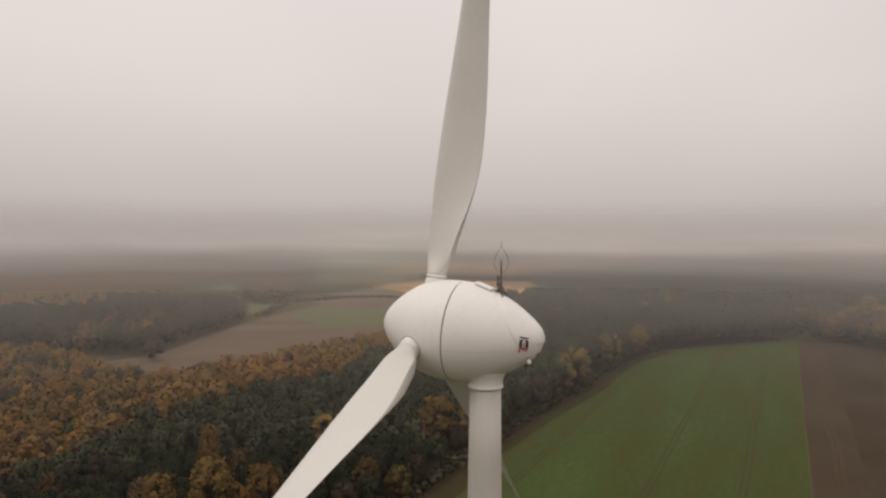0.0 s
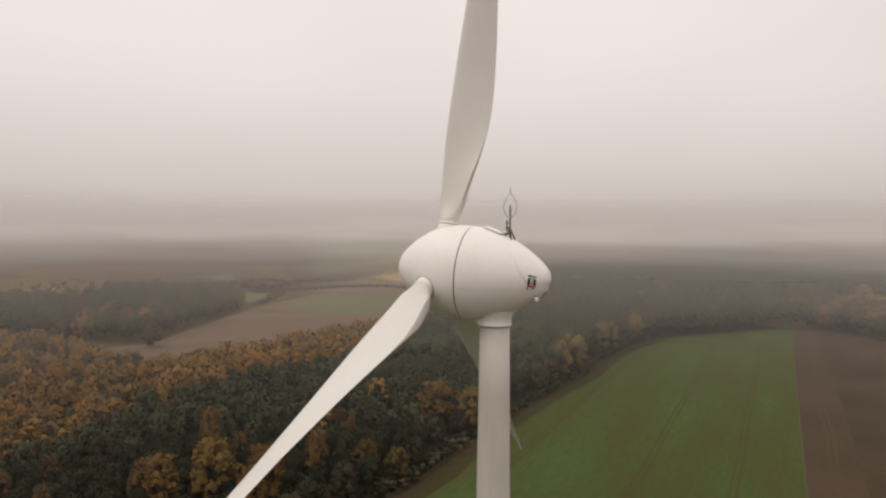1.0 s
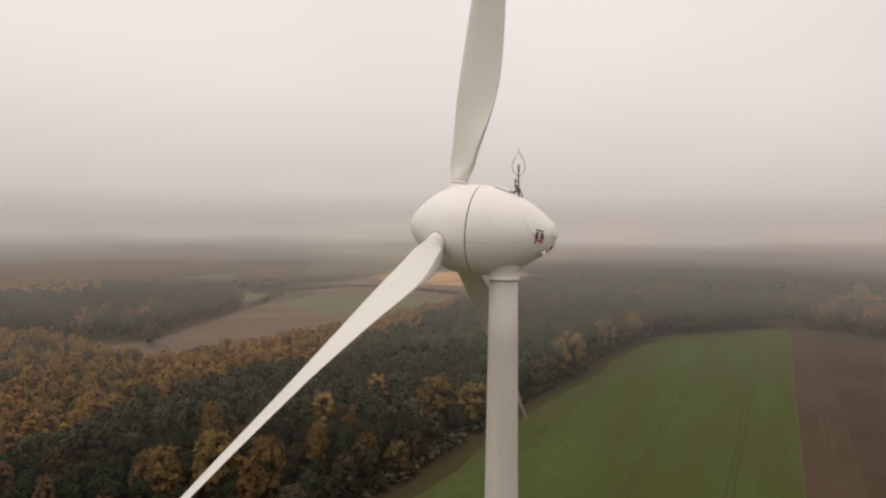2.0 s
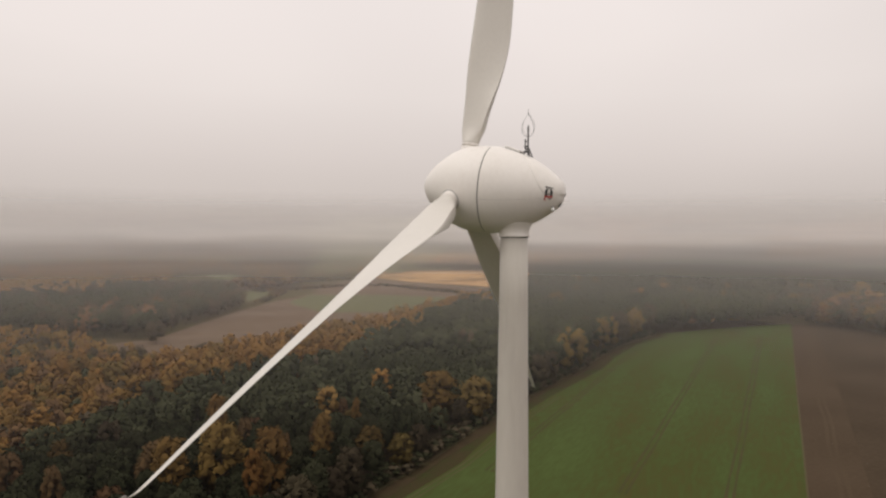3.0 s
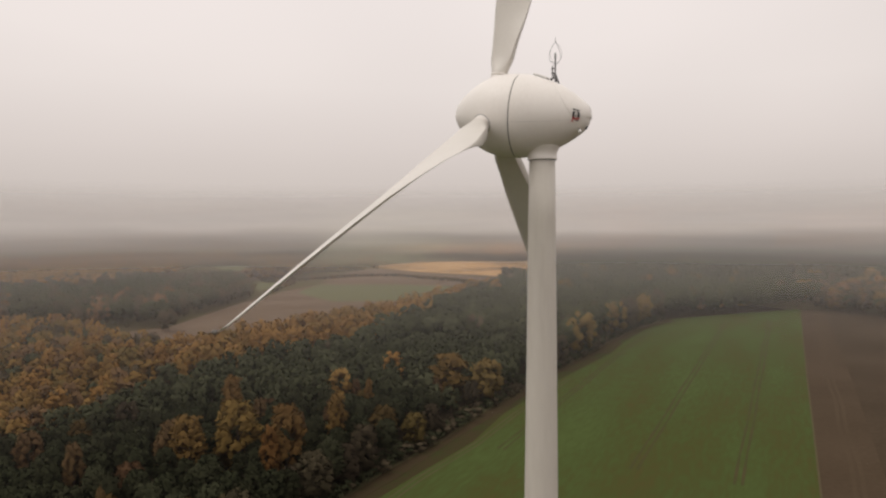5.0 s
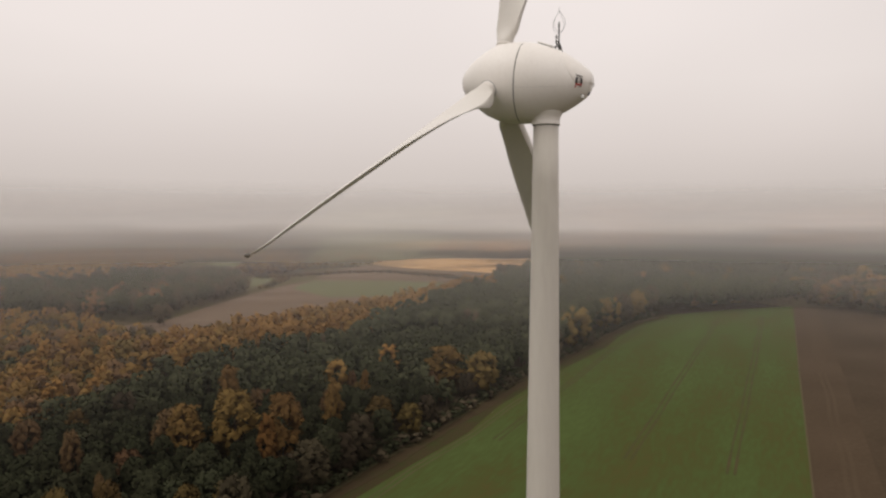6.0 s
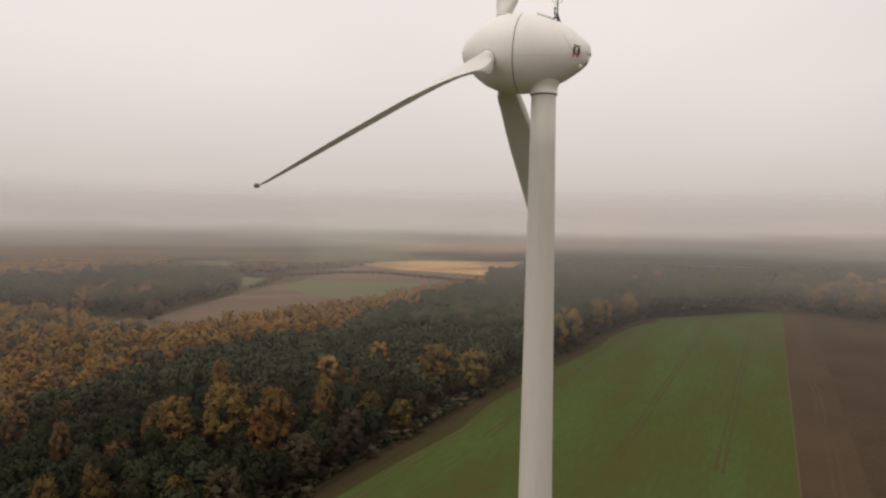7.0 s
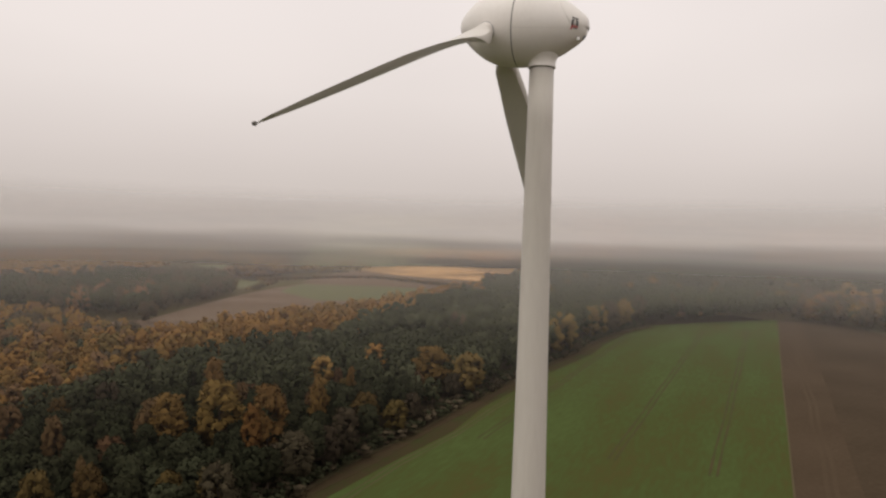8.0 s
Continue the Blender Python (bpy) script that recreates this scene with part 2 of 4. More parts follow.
def revolve(profile, segments=96, close=True):
    """A body of revolution round z from (radius, height) pairs."""
    bm = bmesh.new()
    rings = []
    for r, z in profile:
        if r < 1e-4:
            rings.append([bm.verts.new((0, 0, z))])
        else:
            rings.append([bm.verts.new((r * math.cos(2 * math.pi * k / segments), r * math.sin(2 * math.pi * k / segments), z)) for k in range(segments)])
    for p, q in zip(rings, rings[1:]):
        for k in range(segments):
            j = (k + 1) % segments
            if len(p) == 1 and len(q) == 1:
                continue
            if len(p) == 1:
                bm.faces.new((p[0], q[k], q[j]))
            elif len(q) == 1:
                bm.faces.new((p[k], p[j], q[0]))
            else:
                bm.faces.new((p[k], p[j], q[j], q[k]))
    if close:
        for ring in (rings[0], rings[-1]):
            if len(ring) > 2:
                bm.faces.new(ring)
    return bm


def rod(bm, points, radius, sides=8):
    """A round bar along points, added to bm."""
    pts = [Vector(p) for p in points]
    rings = []
    for k, p in enumerate(pts):
        d = (pts[min(k + 1, len(pts) - 1)] - pts[max(k - 1, 0)]).normalized()
        q = d.to_track_quat("Z", "Y")
        r = radius[k] if isinstance(radius, (list, tuple)) else radius
        rings.append([bm.verts.new(p + q @ Vector((r * math.cos(2 * math.pi * j / sides), r * math.sin(2 * math.pi * j / sides), 0))) for j in range(sides)])
    for a, b in zip(rings, rings[1:]):
        for j in range(sides):
            bm.faces.new((a[j], a[(j + 1) % sides], b[(j + 1) % sides], b[j]))
    bm.faces.new(rings[0])
    bm.faces.new(rings[-1])


def sheet(name, outline, z, material, label, category):
    """A flat piece of land with the given outline, with a little thickness."""
    bm = bmesh.new()
    vs = [bm.verts.new((x, y, z)) for x, y in outline]
    f = bm.faces.new(vs)
    if f.normal.z < 0:
        f.normal_flip()
    ext = bmesh.ops.extrude_face_region(bm, geom=[f])
    for v in [g for g in ext["geom"] if isinstance(g, bmesh.types.BMVert)]:
        v.co.z = z - 0.4
    bmesh.ops.recalc_face_normals(bm, faces=bm.faces)
    me = bpy.data.meshes.new(name)
    bm.to_mesh(me)
    bm.free()
    me.materials.append(material)
    return tagged(new(name, me), label, category, kind="structure")


# ---- the land ----
def rise(x, y):
    """Height of the land: flat round the turbine, low wooded hills far ahead."""
    dist = math.hypot(x, y)
    f = min(1.0, max(0.0, (dist - 1130) / 1050))
    f = f * f * (3 - 2 * f)
    return 32 * f * (0.66 + 0.75 * noise.noise(Vector((x / 430 + 2.2, y / 430 + 5.1, 1.7))))


bm = bmesh.new()
radii = [60, 150, 300, 500, 750, 950, 1130] + [1130 + 90 * k for k in range(1, 41)]
rings = [[bm.verts.new((rad * math.sin(k * math.pi / 72), rad * math.cos(k * math.pi / 72), rise(rad * math.sin(k * math.pi / 72), rad * math.cos(k * math.pi / 72)))) for k in range(144)] for rad in radii]
bm.faces.new(list(reversed(rings[0])))
for p, q in zip(rings, rings[1:]):
    for k in range(144):
        bm.faces.new((p[k], q[k], q[(k + 1) % 144], p[(k + 1) % 144]))
bmesh.ops.recalc_face_normals(bm, faces=bm.faces)
me = bpy.data.meshes.new("ground")
bm.to_mesh(me)
bm.free()
me.polygons.foreach_set("use_smooth", np.ones(len(me.polygons), dtype=bool))
me.materials.append(M_GROUND)
tagged(new("ground", me), "misty farmland with low hills reaching to the horizon", "ground", kind="structure")

FIELD_EDGE = [(-97, -7), (-50, 60), (-2, 123), (15, 144), (38, 168), (58, 193), (98, 238), (142, 283), (166, 310), (197, 342), (235, 371)]
GREEN = [(-104, -150)] + FIELD_EDGE + [(296, 385), (357, 393), (202, 211), (121, 115), (24, 0), (-91, -137)]
green = sheet("field", GREEN, 0.06, M_GREEN, "green field of young winter crop with faint wheel tracks", "field")
brown = sheet("field", [(357.3, 392.6), (394, 377), (377, 331), (402, 268), (488, 133), (430, -160), (-90.6, -137.4), (24.4, -0.4), (121.4, 114.6), (202.4, 210.6)],
      0.05, M_BROWN, "bare brown ploughed field beside the green crop", "field")
sheet("field", [(-128, 390), (-81, 344), (-32, 298), (15, 322), (57, 364), (117, 427), (186, 524), (242, 599), (210, 650), (128, 662), (49, 709), (5, 632), (-27, 560), (-52, 485), (-73, 420)],
      0.05, M_BROWN2, "harrowed brown field between the woods", "field")
sheet("field", [(13, 605), (21, 578), (37, 530), (126, 519), (181, 587), (171, 623), (109, 662), (37, 682), (20, 638)], 0.12, M_PALEGREEN, "pale green strip of meadow beside bare soil", "field")
sheet("field", [(40, 722), (66, 708), (140, 668), (205, 640), (242, 636), (252, 708), (229, 746), (168, 814), (120, 912), (70, 800)], 0.07, M_BROWN2, "bare brown strip of field below the stubble", "field")
sheet("field", [(122, 926), (186, 1030), (278, 1030), (344, 1002), (398, 1002), (342, 866), (252, 716), (231, 752), (170, 822)], 0.1, M_YELLOW, "straw yellow stubble field between dark woods", "field")
sheet("field", [(-92, 1005), (-42, 1009), (-40, 904), (-63, 908)], 0.1, M_PALEGREEN, "small pale green meadow among woods", "field")
sheet("field", [(-25, 729), (-11, 758), (-4, 719), (-5, 652), (-24, 630)], 0.1, M_PALEGREEN, "small pale green meadow among woods", "field")
sheet("field", [(191, 1068), (221, 1157), (264, 1263), (344, 1271), (285, 1056)], 0.1, M_PALEGREEN, "narrow pale green meadow behind the stubble", "field")
bm = bmesh.new()
grid = []
for i in range(21):
    f = i / 20
    y = 1000 + 850 * f
    grid.append([bm.verts.new((xx, y, rise(xx, y) + 0.8)) for xx in np.linspace(45 + 80 * f, 195 + 320 * f, 12)])
for a, b in zip(grid, grid[1:]):
    for k in range(11):
        bm.faces.new((a[k], a[k + 1], b[k + 1], b[k]))
me = bpy.data.meshes.new("field")
bm.to_mesh(me)
bm.free()
me.materials.append(M_PALEGREEN)
tagged(new("field", me), "wide pale green meadow rising into the mist", "field", kind="structure")

sheet("road", [(598, 656), (607, 648), (712, 772), (704, 780)], 0.14, M_LANE, "pale sandy lane between two woods", "lane").name = "forest_lane"
for px, py, ln in ((-20, 426, 2.6), (100, 515, 5.0)):
    sheet("water", [(px + ln * math.cos(a) * (1 + 0.25 * math.sin(3 * a)), py + 0.3 * ln * math.sin(a)) for a in np.linspace(0, 2 * math.pi, 15)[:-1]], 0.14, M_PUDDLE, "shallow puddle on the bare soil", "puddle").name = "puddle"

# dry grass along the wood's edge
strip_w = 3.6
pts = [Vector((x, y)) for x, y in FIELD_EDGE]
inner = []
for k, p in enumerate(pts):
    d = (pts[min(k + 1, len(pts) - 1)] - pts[max(k - 1, 0)]).normalized()
    inner.append(p + Vector((d.y, -d.x)) * strip_w * (1 + 0.35 * math.sin(2.7 * k)))
sheet("pavement", [tuple(p) for p in pts] + [tuple(p) for p in reversed(inner)], 0.12, M_MARGIN, "strip of dry brown grass along the edge of the wood", "grass margin").name = "grass_margin"

# a browner, darker strip of the field beside the grass
outer = []
for k, p in enumerate(pts):
    d = (pts[min(k + 1, len(pts) - 1)] - pts[max(k - 1, 0)]).normalized()
    outer.append(p + Vector((d.y, -d.x)) * (7.4 + 1.2 * math.sin(1.9 * k + 1)))
sheet("pavement", [tuple(p) for p in inner] + [tuple(p) for p in reversed(outer)], 0.075, M_FIELD_EDGE, "darker brown and green strip of field beside the grass margin", "field edge").name = "field_edge"
sheet("field", [(356.4, 391.9), (370.4, 386.5), (215.5, 201.5), (132.6, 105.2), (36.0, -9.8), (-80.0, -147.0), (-90.6, -137.4), (24.4, -0.4), (121.4, 114.6), (202.4, 210.6)],
      0.062, M_HARROWED, "reddish harrowed strip of soil along the crop", "field")

# wheel tracks in the crop
along = Vector((249, 294)).normalized()
side = Vector((-along.y, along.x))
corner = Vector((357, 393))
for k, (off, start, end) in enumerate(((18, -380, -70), (43, -380, -90), (80, -380, -150))):
    for gap in (-0.9, 0.9):
        bm = bmesh.new()
        row = []
        for j in range(25):
            s = start + (end - start) * j / 24
            c = corner + along * s + side * (off + gap + 0.12 * math.sin(j * 0.9 + k))
            w = 0.34 + 0.12 * math.sin(j * 2.3 + k * 1.1)
            row.append((bm.verts.new((c.x - side.x * w, c.y - side.y * w, 0.085)), bm.verts.new((c.x + side.x * w, c.y + side.y * w, 0.085))))
        for a, b in zip(row, row[1:]):
            bm.faces.new((a[0], a[1], b[1], b[0]))
        part("wheel_track", bm, M_TRACK, green, smooth=False)
for off in (-7.4, -9.4):
    bm = bmesh.new()
    row = []
    for j in range(25):
        s = -400 + 340 * j / 24
        c = corner + along * s + side * (off + 0.4 * math.sin(j * 1.3))
        row.append([bm.verts.new((c.x + side.x * w, c.y + side.y * w, 0.075)) for w in (-0.55, 0.55)])
    for a, b in zip(row, row[1:]):
        bm.faces.new((a[0], a[1], b[1], b[0]))
    part("wheel_track", bm, M_TRACK_SOIL, brown, "pale wheel track in the soil", smooth=False)


for off in (9.2, 10.8):
    bm = bmesh.new()
    row = []
    for k, p in enumerate(pts[:7]):
        d = (pts[k + 1] - pts[max(k - 1, 0)]).normalized()
        nrm = Vector((d.y, -d.x))
        row.append([bm.verts.new((*(p + nrm * (off + w)), 0.085)) for w in (-0.3, 0.3)])
    for a, b in zip(row, row[1:]):
        bm.faces.new((a[0], a[1], b[1], b[0]))
    part("wheel_track", bm, M_TRACK_PALE, green, smooth=False)


# ---- woods ----
def inside(poly, x, y):
    """Which of the points lie in the outline."""
    res = np.zeros(len(x), dtype=bool)
    n = len(poly)
    for k in range(n):
        (x1, y1), (x2, y2) = poly[k], poly[(k + 1) % n]
        if y1 == y2:
            continue
        cross = (y1 > y) != (y2 > y)
        res ^= cross & (x < (x2 - x1) * (y - y1) / (y2 - y1) + x1)
    return res


def scatter(poly, spacing, rng, jitter=0.42):
    xs, ys = [p[0] for p in poly], [p[1] for p in poly]
    gx, gy = np.meshgrid(np.arange(float(min(xs)), max(xs), spacing), np.arange(float(min(ys)), max(ys), spacing * 0.87))
    gx[1::2] += spacing / 2
    x = (gx + rng.uniform(-jitter, jitter, gx.shape) * spacing).ravel()
    y = (gy + rng.uniform(-jitter, jitter, gy.shape) * spacing).ravel()
    k = inside(poly, x, y)
    return x[k], y[k]


def ball(level):
    """A rough ball of triangles: 8 faces at level 0, 20 at 1, 80 at 2."""
    bm = bmesh.new()
    if level:
        bmesh.ops.create_icosphere(bm, subdivisions=level, radius=1.0)
        pts, faces = [v.co.copy() for v in bm.verts], [[v.index for v in f.verts] for f in bm.faces]
    else:
        pts = [(1, 0, 0), (0, 1, 0), (-1, 0, 0), (0, -1, 0), (0, 0, 1), (0, 0, -1)]
        faces = [(k, (k + 1) % 4, 4) for k in range(4)] + [((k + 1) % 4, k, 5) for k in range(4)]
    bm.free()
    return np.array([tuple(p) for p in pts], dtype=float), np.array(faces)


def crown_tris(kind, clumps, level, count, rng):
    """Boughs and loose leaves of a tree 1 m high and 1 m in crown radius: corners, their offsets for leaves of 1 m, and normals."""
    lo, hi = {"pine": (0.40, 0.92), "slim": (0.16, 0.93), "broad": (0.18, 0.89)}[kind]
    flat = {"pine": 0.22, "slim": 0.24, "broad": 0.30}[kind]
    centres, radii = [], []
    grow = (40 / clumps) ** 0.36
    for k in range(clumps):
        f = (k + rng.uniform(0, 1)) / clumps
        z = lo + (hi - lo) * f
        if kind == "pine":
            reach = 0.78 * math.sin(math.pi * min(1, 0.24 + 0.66 * f)) ** 0.7
        elif kind == "slim":
            reach = 0.74 * math.sin(math.pi * (0.20 + 0.70 * f)) ** 0.8
        else:
            reach = 0.80 * math.sin(math.pi * (0.16 + 0.76 * f)) ** 0.7
        ang = k * 2.4 + rng.uniform(-0.9, 0.9)
        rad = reach * math.sqrt(rng.uniform(0.30, 1.0))
        centres.append((rad * math.cos(ang), rad * math.sin(ang), z))
        radii.append(rng.uniform(0.20, 0.36) * grow)
    centres, radii = np.array(centres), np.array(radii)
    heart = np.array([0, 0, lo + 0.3 * (hi - lo)])

    def away(p):
        out = (p - heart) * np.array([1, 1, 4])
        return out / (np.linalg.norm(out, axis=-1, keepdims=True) + 1e-6)

    pts, faces = ball(level)
    lump = rng.uniform(0.50, 1.05, (clumps, len(pts), 1)) * pts[None]
    body = centres[:, None] + lump * radii[:, None, None] * np.array([1, 1, flat])
    turn = 0.22 * pts[None] + 0.95 * away(body) + np.array([0, 0, 0.1])
    turn /= np.linalg.norm(turn, axis=2, keepdims=True)
    body, turn = body[:, faces].reshape(-1, 3, 3), turn[:, faces].reshape(-1, 3, 3)

    pick = rng.integers(0, clumps, count)
    d = rng.normal(size=(count, 3))
    d /= np.linalg.norm(d, axis=1)[:, None]
    d[:, 2] = np.abs(d[:, 2]) * 1.1 - 0.35
    pos = centres[pick] + d * (radii[pick] * rng.uniform(0.60, 1.40, count))[:, None] * np.array([1, 1, flat])
    nrm = d + rng.normal(scale=0.5, size=(count, 3))
    nrm /= np.linalg.norm(nrm, axis=1)[:, None]
    u = np.cross(nrm, rng.normal(size=(count, 3)))
    u /= np.linalg.norm(u, axis=1)[:, None]
    v = np.cross(nrm, u)
    u *= rng.uniform(0.3, 0.65, count)[:, None]
    v *= rng.uniform(0.22, 0.5, count)[:, None]
    soft = 0.20 * d + 0.95 * away(pos) + np.array([0, 0, 0.1])   # leaves shade together, as a bough does
    soft /= np.linalg.norm(soft, axis=1)[:, None]
    leaves = np.stack([-u - v * 0.6, u - v * 0.5, v], 1)
    corner = np.concatenate([body, np.repeat(pos[:, None], 3, axis=1)])
    offset = np.concatenate([np.zeros_like(body), leaves])
    return corner, offset, np.concatenate([turn, np.repeat(soft[:, None], 3, axis=1)])


def shade_soft(me, normals):
    me.polygons.foreach_set("use_smooth", np.ones(len(me.polygons), dtype=bool))
    me.attributes.new("custom_normal", "FLOAT_VECTOR", "POINT").data.foreach_set("vector", normals.astype(np.float32).ravel())
    me.update()


def crown_mesh(name, kind, clumps, count, leaf, height, radius, mat, rng):
    corner, offset, soft = crown_tris(kind, clumps, 0, count, rng)
    verts = (corner * np.array([radius, radius, height]) + offset * leaf).reshape(-1, 3)
    me = mesh_from(name, verts, np.arange(len(verts)).reshape(-1, 3).tolist(), [mat])
    shade_soft(me, soft.reshape(-1, 3))
    return me


def trunk_mesh(name, kind, height, radius, rng):
    bm = bmesh.new()
    top = height * (0.93 if kind != "pine" else 0.9)
    lean = rng.uniform(-0.3, 0.3, 2)
    rod(bm, [(lean[0] * f * f, lean[1] * f * f, top * f - 0.3 * (f == 0)) for f in (0, 0.08, 0.3, 0.6, 0.85, 1)], [0.30, 0.22, 0.19, 0.14, 0.08, 0.03], 7)
    limbs = 9
    for k in range(limbs):
        f = (0.52 if kind == "pine" else 0.24) + 0.42 * k / limbs
        ang = 2.4 * k + rng.uniform(-0.4, 0.4)
        reach = radius * rng.uniform(0.55, 0.85)
        z0 = top * f
        rod(bm, [(lean[0] * f * f, lean[1] * f * f, z0), (0.5 * reach * math.cos(ang), 0.5 * reach * math.sin(ang), z0 + 0.9), (reach * math.cos(ang), reach * math.sin(ang), z0 + 1.7)],
            [0.09, 0.06, 0.02], 5)
    me = bpy.data.meshes.new(name)
    bm.to_mesh(me)
    bm.free()
    me.materials.append(M_BARK)
    return me


SPECIES = [  # name, shape, leaves, height, crown radius, words, category
    ("pine_tree", "pine", "pine_needles", 14.5, 3.4, "tall dark green pine with a rounded crown in the wood", "pine"),
    ("pine_tree", "pine", "pine_needles", 13.5, 3.8, "dark green pine with a broad crown in the wood", "pine"),
    ("pine_tree", "pine", "pine_needles_light", 14, 3.6, "grey-green pine with a rounded crown in the wood", "pine"),
    ("birch_tree", "slim", "orange_leaves", 17, 4.2, "birch with glowing orange autumn leaves in the wood", "tree"),
    ("birch_tree", "slim", "ochre_leaves", 16, 4.1, "birch with ochre autumn leaves in the wood", "tree"),
    ("oak_tree", "broad", "rust_leaves", 15, 4.6, "oak with rust brown autumn leaves in the wood", "tree"),
    ("oak_tree", "broad", "brown_twigs", 15, 4.6, "half-bare brown oak at the edge of the wood", "tree"),
    ("oak_tree", "broad", "olive_leaves", 16, 4.8, "broad oak with olive and ochre leaves at the field's edge", "tree"),
]
NEAR_WOOD = [(-209, 35)] + [(ex - 1.2, ey + 1.0) for ex, ey in FIELD_EDGE[:-1]] + [(231, 371), (286, 380), (348, 389), (327, 537), (268, 676),
             (225, 595), (180, 533), (100, 410), (47, 314), (7, 282), (-25, 251), (-47, 226), (-67, 186), (-79, 168), (-166, 124)]
ORANGE_WOOD = [(-431, 177), (-209, 35), (-166, 124), (-79, 168), (-67, 186), (-47, 226), (-25, 251), (7, 282), (47, 314), (100, 410), (180, 533),
               (139, 489), (97, 436), (35, 364), (-7, 322), (-32, 295), (-67, 318), (-98, 370), (-130, 413), (-188, 417), (-426, 379)]
RIGHT_WOOD = [(348, 389), (327, 537), (268, 676), (355, 856), (516, 950), (792, 1077), (703, 800), (352, 403)]
FAR_RIGHT_WOOD = [(350, 399), (714, 796), (815, 1069), (1101, 907), (853, 348), (540, 124), (415, 267), (376, 334), (362, 386)]
LEFT_WOOD = [(-538, 442), (-260, 455), (-180, 467), (-128, 436), (-77, 420), (-55, 482), (-30, 558), (-26, 630), (-50, 708), (-141, 728), (-232, 726), (-527, 705)]
LEFT_BACK = [(-582, 713), (-232, 732), (-128, 733), (-124, 757), (-133, 824), (-411, 827), (-578, 786)]
sheet("ground", NEAR_WOOD, 0.03, M_FLOOR, "dark leaf litter under the pine wood", "forest floor").name = "forest_floor"

rng = np.random.default_rng(7)


def kinds_near(x, y, rng):
    """Species by place: pines inside, autumn trees along the field and towards the orange wood."""
    n = len(x)
    edge = np.full(n, 1e9)
    for (x1, y1), (x2, y2) in zip(FIELD_EDGE, FIELD_EDGE[1:]):
        dx, dy = x2 - x1, y2 - y1
        t = np.clip(((x - x1) * dx + (y - y1) * dy) / (dx * dx + dy * dy), 0, 1)
        edge = np.minimum(edge, np.hypot(x - x1 - t * dx, y - y1 - t * dy))
    out = rng.choice([0, 1, 2], n, p=[0.45, 0.3, 0.25])
    lot = rng.random(n)
    patch = np.array([noise.noise(Vector((px / 24, py / 24, 3.1))) for px, py in zip(x, y)])
    band = (edge < 62) & (y < 235)
    pick = rng.choice([3, 4, 5, 6, 7], n, p=[0.14, 0.26, 0.18, 0.17, 0.25])
    warm = rng.choice([3, 4, 5, 6], n, p=[0.2, 0.34, 0.3, 0.16])
    out = np.where(band & (lot < np.where(np.hypot((x + 5) * 0.8, y - 130) < 115, 0.01 + 0.06 * patch, 0.07 + 0.32 * patch)), np.where(edge < 28, pick, warm), out)
    rim = edge < 6
    out = np.where(rim & (lot < 0.75), rng.choice([6, 7, 2], n, p=[0.46, 0.30, 0.24]), out)
    out = np.where((~band) & (lot < 0.015), rng.choice([4, 6, 6, 7], n), out)
    return out


def kinds_orange(x, y, rng):
    tone = np.array([noise.noise(Vector((px / 32, py / 32, 7.7))) for px, py in zip(x, y)])
    warm = rng.choice([3, 4, 5, 6], len(x), p=[0.32, 0.36, 0.22, 0.10])
    darker = rng.choice([4, 5, 6, 7, 2], len(x), p=[0.22, 0.18, 0.24, 0.24, 0.12])
    return np.where(tone + rng.uniform(-0.42, 0.42, len(x)) > np.where(np.hypot(x, y) < 250, 0.14, -0.05), warm, darker)


def facing(x, y, west=-34, east=60):
    """Trees between two bearings from the camera's place; those outside its view are left out."""
    b = np.degrees(np.arctan2(x + 13, y + 33))
    return (b > west) & (b < east)


x_near, y_near = scatter(NEAR_WOOD, 6.2, rng)
k_near = kinds_near(x_near, y_near, rng)
x_or, y_or = scatter(ORANGE_WOOD, 6.0, rng)
k_or = kinds_orange(x_or, y_or, rng)

# trees that stand out: place, crown radius, species, height
MARKED = [(-31.7, 144, 5.7, 4, 18.4), (-36.4, 151, 5.9, 5, 18.7), (-20.8, 147, 5.0, 4, 17.5), (-22.8, 172, 2.9, 4, 18.2), (-55.4, 138, 3.0, 5, 18.5), (-50.2, 105, 4.0, 7, 18.5), (-41.8, 107, 4.0, 7, 18.1), (-9.2, 137, 4.0, 4, 18.3),
          (-13.0, 133, 2.8, 3, 17.9), (-5.1, 153, 1.9, 5, 18.0), (-15.6, 172, 3.1, 5, 17.3), (4.4, 154, 2.4, 4, 16.4), (4.9, 167, 4.7, 5, 17.4), (13.8, 190, 2.3, 5, 17.1), (16.6, 181, 1.4, 4, 13.8), (18.4, 164, 5.7, 7, 15.5),
          (26.7, 161, 4.9, 7, 13.4), (33.8, 170, 3.8, 6, 10.5), (49.9, 210, 6.2, 4, 14.6), (41.0, 199, 4.7, 5, 13.4), (45.3, 196, 5.0, 7, 11.0), (54.0, 197, 3.5, 6, 10.4), (-28.0, 110, 4.1, 7, 14.2), (-9.2, 123, 3.2, 6, 11.8),
          (-3.4, 128, 5.4, 6, 12.8), (4.2, 136, 4.6, 6, 11.4), (-44.3, 112, 1.7, 5, 16.9), (-67.8, 150, 4.6, 5, 18.5)]
clear = np.ones(len(x_near), dtype=bool)
for mx, my, mr, *_ in MARKED:
    clear &= np.hypot(x_near - mx, y_near - my) > mr * 0.85
    if mr > 3.5:   # trees on the camera's side are left out so that the broad crowns show
        clear &= np.hypot(x_near - mx - 0.3, y_near - my + 5.5) > 0.8 * mr
